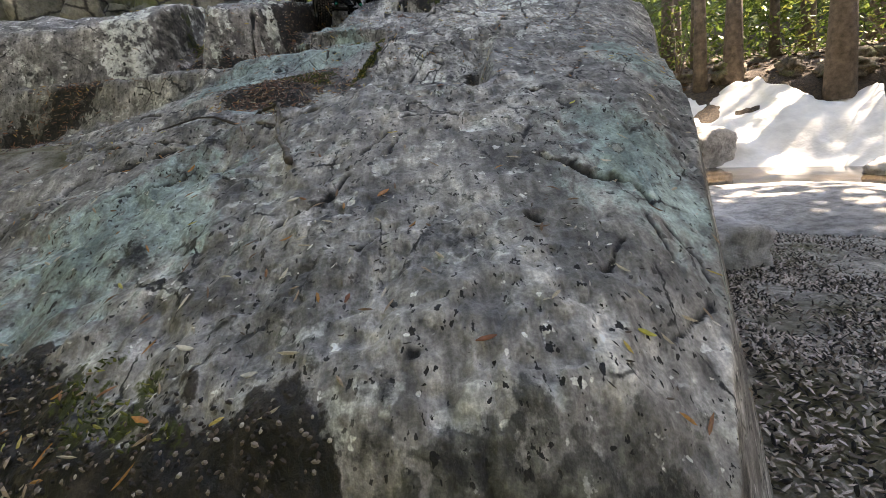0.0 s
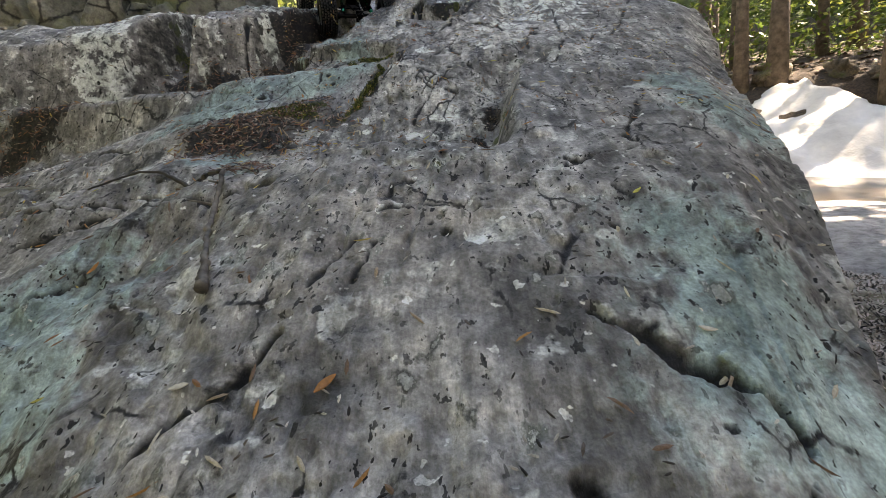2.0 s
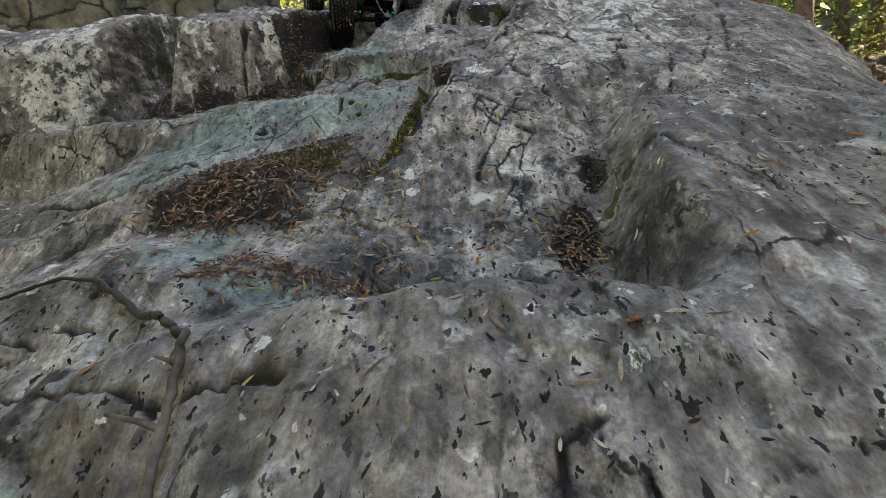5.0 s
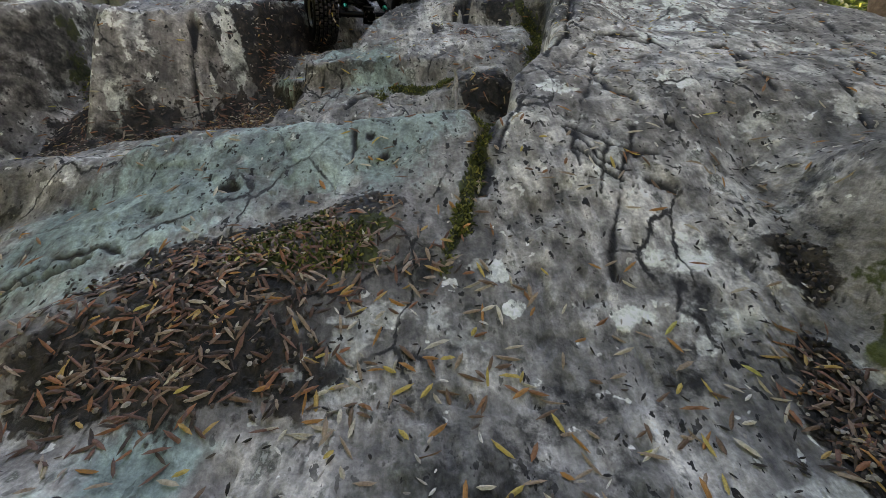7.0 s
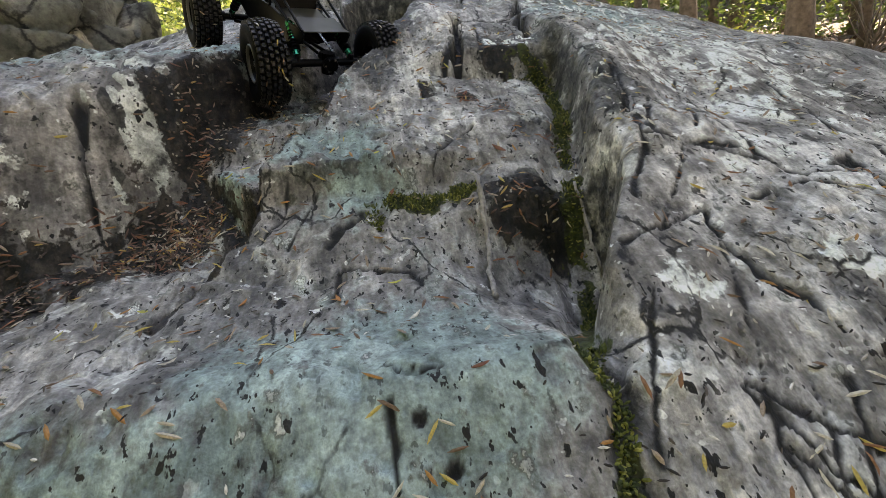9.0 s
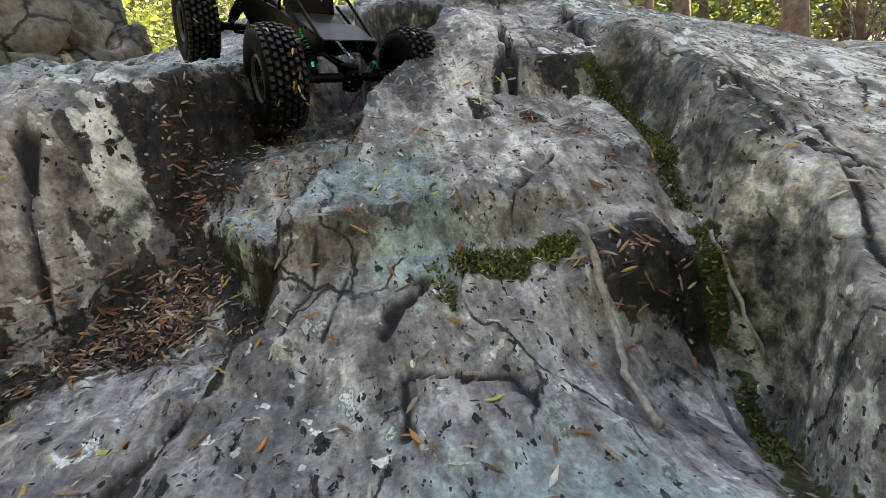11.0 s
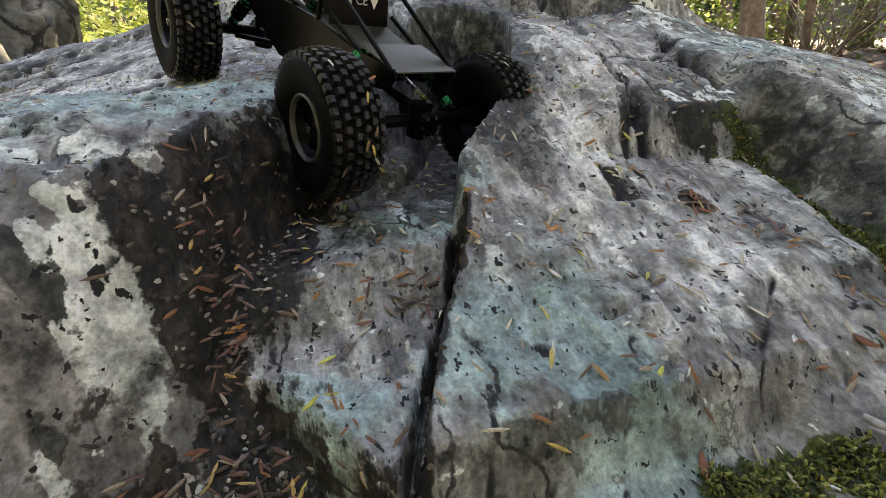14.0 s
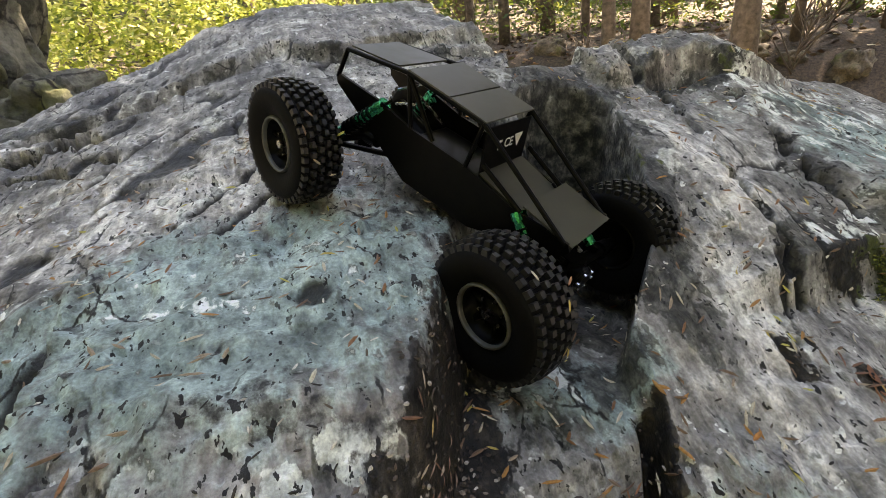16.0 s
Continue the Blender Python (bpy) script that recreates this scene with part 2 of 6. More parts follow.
BLACK = plain("black_anodised_metal", (0.0025, 0.0025, 0.0027), 0.34, 0.0, 90, 0.3, 0.1, 0.0003, 0.07)
# satin black, tinted olive for the greenish reflection on the upper panels
PANEL = plain("black_panel_reflection_tint", (0.030, 0.030, 0.022), 0.42, 0.0, 40, 0.3, 0.05, 0.0003, 0.4)
RUBBER = plain("black_tyre_rubber", (0.004, 0.004, 0.0045), 0.6, 0.0, 300, 0.4, 0.3, 0.0005, 0.05)
# tread rubber lighter and bluer than the sidewall: sky sheen in its colour
TREAD = plain("sheen_tinted_tread_rubber", (0.0075, 0.0078, 0.009), 0.5, 0.0, 260, 0.5, 0.3, 0.0005, 0.35)
GREEN = plain("green_anodised_aluminium", (0.01, 0.30, 0.16), 0.25, 0.85, 120, 0.2, 0.05, 0.0003)
STEEL = plain("bright_steel", (0.5, 0.5, 0.5), 0.25, 1.0, 150, 0.2, 0.05, 0.0003)
GREY = plain("grey_plastic_rim", (0.06, 0.06, 0.052), 0.42, 0.1, 90, 0.3, 0.05, 0.0003)
PRINT = plain("white_print", (0.55, 0.55, 0.55), 0.6, 0.0, 200, 0.1, 0)
BARK = plain("tree_bark", (0.115, 0.09, 0.07), 0.9, 0.0, 14, 0.55, 1.0, 0.02)
LEAF = litter_material("green_leaf", [(0.0, (0.05, 0.085, 0.015)), (0.3, (0.09, 0.14, 0.025)), (0.6, (0.14, 0.19, 0.04)), (0.85, (0.25, 0.27, 0.06))], 0.5, 0.4)
# a lighter copy of the green leaf, with sunshine put into its colour
SUN_COLOURED_LEAF = litter_material("leaf_with_sun_in_colour", [(0.0, (0.22, 0.28, 0.05)), (0.3, (0.40, 0.45, 0.10)), (0.6, (0.55, 0.56, 0.18)), (0.85, (0.66, 0.64, 0.32))], 0.5, 0.5)
DRY_LEAF = litter_material("dry_leaf", [(0.0, (0.05, 0.026, 0.014)), (0.35, (0.11, 0.06, 0.03)), (0.65, (0.20, 0.12, 0.06)), (0.88, (0.42, 0.33, 0.2))], 0.7)
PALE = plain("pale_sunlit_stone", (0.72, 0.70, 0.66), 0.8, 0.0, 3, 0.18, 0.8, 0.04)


def stone(name, dark, light, moss=0.5, scale=3.0, jointed=False):
    m, t, b = nodes_of(name)
    a, s = noise_of(t, scale, 7, 0.65, 4.0), noise_of(t, scale * 7, 7, 0.7, 9.0)
    c = ramp(t, a.outputs[0], [(0.35, dark), (0.65, light)]).outputs[0]
    c = mix(t, 0.9, c, ramp(t, s.outputs[0], [(0.32, (0.35,)), (0.5, (1.0,)), (0.7, (1.45,))]).outputs[0], "MULTIPLY")
    g = noise_of(t, scale * 0.7, 6, 0.65, 14.0)
    c = mix(t, ramp(t, g.outputs[0], [(0.52, (0.0,)), (0.66, (moss,))]).outputs[0], c, mix(t, s.outputs[0], (0.05, 0.065, 0.015), (0.16, 0.17, 0.05)))
    if jointed:
        co = t.nodes.new("ShaderNodeNewGeometry")
        warp = put(t, "ShaderNodeVectorMath")
        warp.operation = "MULTIPLY_ADD"
        warp.inputs[1].default_value = (0.3, 0.3, 0.3)
        join(t, a.outputs["Color"], warp.inputs[0])
        join(t, co.outputs["Position"], warp.inputs[2])
        vo = put(t, "ShaderNodeTexVoronoi", Scale=2.2)
        vo.feature = "DISTANCE_TO_EDGE"
        join(t, warp.outputs[0], vo.inputs["Vector"])
        gap = ramp(t, vo.outputs["Distance"], [(0.01, (1.0,)), (0.05, (0.0,))]).outputs[0]
        c = mix(t, gap, c, (0.012, 0.012, 0.01))
    join(t, c, b.inputs["Base Color"])
    b.inputs["Roughness"].default_value = 0.85
    bump(t, b, [(a.outputs[0], 0.7, 0.25 / scale), (s.outputs[0], 0.7, 0.06 / scale)])
    return m


MOSSY_ROCK = stone("mossy_cliff_rock", (0.05, 0.055, 0.045), (0.17, 0.17, 0.14), 0.7, 2.2, True)
SLAB_ROCK = stone("stream_slab_rock", (0.24, 0.23, 0.225), (0.50, 0.48, 0.46), 0.2, 2.5)
BANK_ROCK = stone("bank_rock", (0.05, 0.042, 0.03), (0.20, 0.16, 0.11), 0.85, 5.0)
FOREST = stone("far_forest", (0.02, 0.03, 0.01), (0.14, 0.16, 0.05), 0.6, 0.5)


def ground_material():
    m, t, b = nodes_of("forest_floor")
    a, s, g = noise_of(t, 2.5, 7, 0.65, 2.0), noise_of(t, 30.0, 8, 0.75, 5.0), noise_of(t, 120.0, 5, 0.7, 8.0)
    c = ramp(t, a.outputs[0], [(0.35, (0.15, 0.135, 0.12)), (0.5, (0.42, 0.395, 0.36)), (0.65, (0.62, 0.59, 0.55))]).outputs[0]
    c = mix(t, 0.95, c, ramp(t, s.outputs[0], [(0.33, (0.2,)), (0.5, (1.0,)), (0.68, (2.0,))]).outputs[0], "MULTIPLY")
    c = mix(t, ramp(t, g.outputs[0], [(0.60, (0.0,)), (0.66, (0.7,))]).outputs[0], c, (0.34, 0.30, 0.25))
    w = noise_of(t, 1.7, 6, 0.6, 12.0)
    c = mix(t, ramp(t, w.outputs[0], [(0.50, (0.0,)), (0.60, (0.75,))]).outputs[0], c, mix(t, s.outputs[0], (0.04, 0.04, 0.012), (0.16, 0.14, 0.04)))
    # brown leaf mould on the wooded bank
    mould = mix(t, ramp(t, s.outputs[0], [(0.38, (0.0,)), (0.64, (1.0,))]).outputs[0], (0.022, 0.016, 0.011), (0.10, 0.07, 0.045))
    c = mix(t, mark_of(t, "bank", a.outputs[0], 0.8, 0.40, 0.56, 1.0), c, mould)
    join(t, c, b.inputs["Base Color"])
    b.inputs["Roughness"].default_value = 0.9
    bump(t, b, [(a.outputs[0], 0.6, 0.06), (s.outputs[0], 1.0, 0.02), (g.outputs[0], 0.8, 0.004)])
    return m


LITTER = ground_material()
LEAF_TONES = {"p": plain("pale_dry_leaf", (0.55, 0.50, 0.40), 0.7, 0.0, 200, 0.3, 0.3, 0.001), "o": plain("orange_dry_leaf", (0.42, 0.17, 0.04), 0.6, 0.0, 200, 0.4, 0.3, 0.001),
              "y": plain("yellow_green_leaf", (0.50, 0.46, 0.08), 0.6, 0.0, 200, 0.3, 0.3, 0.001), "r": plain("rust_brown_leaf", (0.20, 0.075, 0.035), 0.7, 0.0, 200, 0.4, 0.3, 0.001)}


# ---- the lie of the rock ----
def lattice(ix, iy, seed):
    """A repeatable random number from 0 to 1 for each whole place."""
    h = (ix.astype(np.int64) * 374761393 + iy.astype(np.int64) * 668265263 + seed * 1442695041) & 0xFFFFFFFF
    h = ((h ^ (h >> 13)) * 1274126177) & 0xFFFFFFFF
    return ((h ^ (h >> 16)) & 0xFFFF) / 65535.0


def vnoise(x, y, size, seed=0):
    """Smooth noise from -1 to 1 with features of that size in metres."""
    u, v = x / size, y / size
    iu, iv = np.floor(u), np.floor(v)
    fu, fv = u - iu, v - iv
    fu, fv = fu * fu * (3 - 2 * fu), fv * fv * (3 - 2 * fv)
    a, b = lattice(iu, iv, seed), lattice(iu + 1, iv, seed)
    c, d = lattice(iu, iv + 1, seed), lattice(iu + 1, iv + 1, seed)
    return 2 * ((a * (1 - fu) + b * fu) * (1 - fv) + (c * (1 - fu) + d * fu) * fv) - 1


def fbm(x, y, size, octaves=4, seed=0):
    out, amp = 0.0, 1.0
    for k in range(octaves):
        out = out + amp * vnoise(x * 0.8 - y * 0.6, x * 0.6 + y * 0.8, size, seed + 17 * k)
        x, y, size, amp = x + 3.7, y - 1.9, size * 0.48, amp * 0.5
    return out


def step(a, b, v):
    f = np.clip((v - a) / (b - a), 0, 1)
    return f * f * (3 - 2 * f)


def smax(a, b, k):
    h = np.clip(0.5 + 0.5 * (a - b) / k, 0, 1)
    return b + (a - b) * h + k * h * (1 - h)


def smin(a, b, k):
    return -smax(-a, -b, k)


def bowl(x, y, cx, cy, rx, ry, turn=0.0):
    """1 in the middle of an oval, falling smoothly to 0 at its rim."""
    c, s = math.cos(radians(turn)), math.sin(radians(turn))
    u, v = ((x - cx) * c + (y - cy) * s) / rx, (-(x - cx) * s + (y - cy) * c) / ry
    return step(1, 0, np.sqrt(u * u + v * v))


def along(x, y, line):
    """The distance to an open line of points."""
    best = np.full(np.shape(x), 9.0)
    for (ax, ay), (bx, by) in zip(line, line[1:]):
        dx, dy = bx - ax, by - ay
        f = np.clip(((x - ax) * dx + (y - ay) * dy) / (dx * dx + dy * dy), 0, 1)
        best = np.minimum(best, np.hypot(x - ax - f * dx, y - ay - f * dy))
    return best


# Cracks: a line of (x, y), half its width and its depth.
LOWER_CRACKS = [
    ([(-0.914, 1.028), (-0.885, 1.151), (-0.695, 1.069), (-0.569, 1.060), (-0.467, 1.071)], 0.0045, 0.014),
    ([(-0.737, 0.844), (-0.571, 0.777), (-0.482, 0.774), (-0.379, 0.780)], 0.003, 0.01),
    ([(-0.455, 0.562), (-0.399, 0.584), (-0.347, 0.606)], 0.003, 0.01),
    ([(-0.585, 0.573), (-0.583, 0.710), (-0.497, 0.738), (-0.426, 0.772)], 0.00375, 0.012),
    ([(0.187, 0.383), (0.201, 0.361), (0.197, 0.326)], 0.00225, 0.006),
    ([(0.189, 0.313), (0.156, 0.284), (0.136, 0.262)], 0.00225, 0.007),
    ([(0.137, 0.352), (0.109, 0.315)], 0.00225, 0.006),
    ([(-0.150, 0.434), (-0.167, 0.412)], 0.003, 0.009),
    ([(-0.470, 0.441), (-0.459, 0.473), (-0.457, 0.522)], 0.003, 0.009),
    ([(0.120, 0.462), (0.135, 0.473)], 0.00225, 0.006),
    ([(0.100, 0.486), (0.115, 0.471), (0.129, 0.466), (0.138, 0.452), (0.160, 0.444), (0.178, 0.432), (0.187, 0.415)], 0.0045, 0.016),
    ([(0.187, 0.415), (0.170, 0.381), (0.171, 0.365), (0.175, 0.354)], 0.002625, 0.008),
    ([(-0.103, 0.479), (-0.116, 0.462), (-0.128, 0.447), (-0.150, 0.431), (-0.163, 0.416)], 0.003, 0.009),
    ([(-0.051, 0.381), (-0.067, 0.369), (-0.076, 0.357)], 0.00225, 0.006),
    ([(0.038, 1.027), (0.072, 1.009), (0.117, 0.880), (0.158, 0.804)], 0.00165, 0.005),
    ([(0.120, 0.676), (0.116, 0.654), (0.132, 0.664), (0.163, 0.673), (0.209, 0.688), (0.252, 0.694)], 0.0021, 0.007),
    ([(0.246, 0.841), (0.220, 0.778), (0.191, 0.714), (0.195, 0.698)], 0.003, 0.007),
    ([(0.236, 1.236), (0.191, 1.116)], 0.003, 0.006),
    ([(-0.027, 0.634), (-0.045, 0.620), (-0.046, 0.605)], 0.00225, 0.006),
    ([(-0.070, 0.592), (-0.034, 0.595), (-0.001, 0.595), (0.032, 0.598), (0.063, 0.596)], 0.0016, 0.003),
    ([(-0.051, 0.559), (-0.055, 0.542), (-0.060, 0.535), (-0.063, 0.522)], 0.00225, 0.007),
    ([(-0.066, 0.563), (-0.078, 0.546), (-0.086, 0.529), (-0.091, 0.519)], 0.00225, 0.007),
    ([(0.113, 0.569), (0.104, 0.557), (0.091, 0.536), (0.086, 0.522)], 0.00225, 0.005),
    ([(0.149, 0.618), (0.162, 0.602)], 0.0016, 0.004),
    ([(-0.175, 0.666), (-0.212, 0.675), (-0.233, 0.669), (-0.286, 0.678), (-0.333, 0.686), (-0.421, 0.734)], 0.003, 0.009),
    ([(-0.049, 1.269), (0.041, 1.368), (0.167, 1.308)], 0.00225, 0.006),
]
MIDDLE_CRACKS = [
    ([(0.000, 1.381), (0.043, 1.368), (0.105, 1.353), (0.146, 1.272)], 0.003, 0.007),
    ([(-0.084, 1.263), (-0.038, 1.278), (0.005, 1.292)], 0.003, 0.008),
    ([(0.053, 1.294), (0.118, 1.302), (0.158, 1.284)], 0.0028, 0.006),
    ([(0.005, 1.292), (-0.005, 1.259), (0.001, 1.222), (0.015, 1.200), (0.018, 1.177), (0.031, 1.159), (0.044, 1.146)], 0.0036, 0.010),
    ([(0.075, 1.576), (0.048, 1.500), (0.012, 1.399), (0.020, 1.361)], 0.0025, 0.006),
    ([(-0.063, 1.159), (-0.048, 1.148), (-0.031, 1.135), (-0.011, 1.124), (0.013, 1.117)], 0.0026, 0.006),
    ([(-0.068, 1.131), (-0.058, 1.121), (-0.047, 1.108), (-0.035, 1.098), (-0.016, 1.088)], 0.0026, 0.006),
    ([(0.102, 1.426), (0.117, 1.385), (0.095, 1.339)], 0.002, 0.004),
    ([(0.163, 1.326), (0.178, 1.303), (0.179, 1.271)], 0.004, 0.007),
    ([(-0.084, 1.225), (-0.114, 1.176), (-0.132, 1.137)], 0.0018, 0.003),
    ([(-0.005, 1.259), (-0.026, 1.214), (-0.049, 1.167), (-0.068, 1.131), (-0.066, 1.094)], 0.002, 0.004),
    ([(-0.134, 1.188), (-0.138, 1.167), (-0.150, 1.146), (-0.146, 1.129), (-0.147, 1.115), (-0.152, 1.100)], 0.007, 0.014),
    ([(-0.280, 1.224), (-0.261, 1.213), (-0.231, 1.207)], 0.002, 0.004),
    ([(-0.270, 1.194), (-0.269, 1.173), (-0.268, 1.158)], 0.003, 0.006),
    ([(-0.066, 1.157), (-0.047, 1.118), (-0.029, 1.107), (0.010, 1.090)], 0.003, 0.006),
    ([(-0.023, 1.157), (-0.057, 1.088)], 0.0018, 0.004),
    ([(-0.003, 1.153), (-0.029, 1.107), (-0.053, 1.060), (-0.069, 1.028)], 0.002, 0.004),
    ([(0.194, 1.342), (0.154, 1.244), (0.153, 1.185)], 0.003, 0.006),
    ([(-0.538, 1.069), (-0.500, 1.082), (-0.463, 1.082), (-0.425, 1.069)], 0.003, 0.006),
    ([(0.371, 1.401), (0.317, 1.289), (0.250, 1.173)], 0.003, 0.006),
    ([(-0.011, 1.050), (-0.026, 1.010), (-0.043, 0.983)], 0.0016, 0.003),
]
UPPER_CRACKS = [
    ([(0.170, 1.573), (0.096, 1.442), (0.066, 1.385)], 0.002, 0.005),
    ([(0.327, 1.244), (0.385, 1.373), (0.480, 1.607)], 0.003, 0.006),
    ([(0.255, 1.509), (0.241, 1.351), (0.236, 1.236)], 0.003, 0.006),
    ([(-0.111, 1.740), (-0.150, 1.680)], 0.006, 0.014),
    ([(-0.04, 1.86), (0.00, 1.84), (0.03, 1.85)], 0.003, 0.006),
    ([(-0.122, 1.555), (-0.158, 1.528), (-0.181, 1.510), (-0.188, 1.503)], 0.0022, 0.006),
    ([(-0.353, 1.501), (-0.365, 1.477), (-0.383, 1.441)], 0.0016, 0.004),
    ([(-0.326, 1.496), (-0.341, 1.462), (-0.354, 1.434)], 0.0016, 0.004),
    ([(-0.274, 1.464), (-0.281, 1.451), (-0.303, 1.430), (-0.310, 1.422)], 0.005, 0.01),
    ([(-0.297, 1.392), (-0.262, 1.381), (-0.236, 1.379), (-0.225, 1.351)], 0.003, 0.006),
    ([(-0.302, 1.390), (-0.304, 1.350)], 0.004, 0.006),
    ([(-0.306, 1.434), (-0.277, 1.452)], 0.004, 0.009),
    ([(0.055, 1.540), (0.030, 1.465), (0.017, 1.419), (-0.005, 1.363), (-0.046, 1.313)], 0.0028, 0.007),
    ([(0.056, 1.458), (0.028, 1.408), (0.017, 1.386)], 0.003, 0.006),
    ([(-0.580, 1.584), (-0.580, 1.560), (-0.576, 1.544), (-0.573, 1.529)], 0.006, 0.02),
    ([(-0.949, 2.326), (-0.917, 2.349), (-0.879, 2.353), (-0.800, 2.321)], 0.016, 0.045),
    ([(-0.932, 2.274), (-0.889, 2.277), (-0.828, 2.239), (-0.784, 2.236)], 0.010, 0.025),
    ([(-0.806, 2.013), (-0.792, 2.052), (-0.752, 2.078)], 0.004, 0.008),
    ([(-0.701, 2.244), (-0.662, 2.254), (-0.629, 2.258)], 0.004, 0.009),
    ([(-0.602, 1.823), (-0.576, 1.832), (-0.562, 1.836)], 0.003, 0.006),
    ([(-0.859, 2.444), (-0.792, 2.537)], 0.004, 0.008),
    ([(-0.546, 1.867), (-0.486, 1.881)], 0.002, 0.004),
    ([(-0.022, 2.000), (-0.040, 1.945), (-0.060, 1.880), (-0.083, 1.801), (-0.094, 1.748), (-0.102, 1.722)], 0.009, 0.030),
    ([(0.082, 1.985), (0.068, 1.932), (0.042, 1.850), (0.030, 1.800), (0.026, 1.760)], 0.008, 0.022),
    ([(-0.046, 1.827), (-0.050, 1.780), (-0.062, 1.727)], 0.003, 0.006),
    ([(-0.169, 1.694), (-0.166, 1.674), (-0.166, 1.651)], 0.003, 0.007),
]
# Pits: middle x, y and radius.
PITS = [(0.004, 0.568, 0.0060), (0.136, 0.569, 0.0055), (0.111, 0.582, 0.0040), (0.125, 0.665, 0.0060), (0.264, 0.871, 0.0075), (0.191, 0.714, 0.0060), (0.073, 0.387, 0.0090), (0.150, 0.410, 0.0035), (-0.027, 0.241, 0.0050), (0.161, 0.645, 0.0035), (0.071, 0.627, 0.0030),
        (-0.252, 1.184, 0.0050), (-0.236, 1.162, 0.0055), (0.420, 1.757, 0.0185), (0.182, 1.326, 0.0145), (-0.303, 1.546, 0.0050), (-0.029, 1.711, 0.0050), (-0.380, 1.145, 0.0110), (0.184, 1.324, 0.0125), (-0.659, 2.130, 0.0065), (-0.818, 2.256, 0.0220), (-0.304, 1.550, 0.0055), (-0.059, 0.579, 0.0025), (-0.009, 0.577, 0.0025)]
SLAB_EDGE = [(-0.306, 1.68), (-0.324, 1.64), (-0.360, 1.575), (-0.384, 1.527), (-0.399, 1.478), (-0.412, 1.446), (-0.438, 1.411), (-0.460, 1.35)]
GROOVE = [(0.036, 1.71), (0.018, 1.62), (0.002, 1.56), (-0.017, 1.50), (-0.038, 1.45), (-0.048, 1.40), (-0.054, 1.355), (-0.085, 1.305), (-0.118, 1.262), (-0.138, 1.20)]


def crack_field(x, y):
    """How deep the cracks cut, and how far one stands in one (0 to 1)."""
    shape = np.shape(x)
    x, y = np.ravel(x), np.ravel(y)
    cx = x + 0.0022 * fbm(x, y, 0.03, 2, 41) + 0.001 * vnoise(x, y, 0.007, 42)
    cy = y + 0.0022 * fbm(x, y, 0.03, 2, 43) + 0.001 * vnoise(x, y, 0.007, 44)
    wide = 0.62 + 0.75 * vnoise(x, y, 0.022, 47) + 0.5 * vnoise(x, y, 0.008, 48)
    deep, mark = np.zeros(len(x)), np.zeros(len(x))
    for line, half, depth in LOWER_CRACKS + MIDDLE_CRACKS + UPPER_CRACKS:
        px, py = [p[0] for p in line], [p[1] for p in line]
        reach = 4 * half
        k = np.flatnonzero((cx > min(px) - reach) & (cx < max(px) + reach) & (cy > min(py) - reach) & (cy < max(py) + reach))
        if len(k):
            q = along(cx[k], cy[k], line) / np.maximum(half * wide[k], 0.0003)
            deep[k] = np.maximum(deep[k], (0.55 * depth if depth < 0.02 else depth) * step(1.7, 0.5, q))
            mark[k] = np.maximum(mark[k], step(1.7, 0.4, q))
    for ox, oy, r in PITS:
        k = np.flatnonzero(np.hypot(cx - ox, cy - oy) < 1.3 * r)
        if len(k):
            q = np.hypot(cx[k] - ox, 1.3 * (cy[k] - oy)) / r
            deep[k] = np.maximum(deep[k], min(0.9 * r, 0.008) * step(1.2, 0.3, q))
            mark[k] = np.maximum(mark[k], step(1.15, 0.7, q))
    return deep.reshape(shape), mark.reshape(shape)


def top_seams(x, y):
    """Broken seams that slant over the top of the blocks, from 0 to 1."""
    wx, wy = x + 0.004 * vnoise(x, y, 0.02, 70), y + 0.004 * vnoise(x, y, 0.02, 72)
    lean = np.abs(vnoise(0.14 * (0.64 * wx + 0.77 * wy), 0.64 * wy - 0.77 * wx, 0.055, 68))
    return step(0.17, 0.06, lean) * step(0.0, 0.18, vnoise(x, y, 0.09, 69) + 0.4 * vnoise(x, y, 0.03, 73)) * step(-0.36, -0.46, x) * step(1.70, 1.82, y)


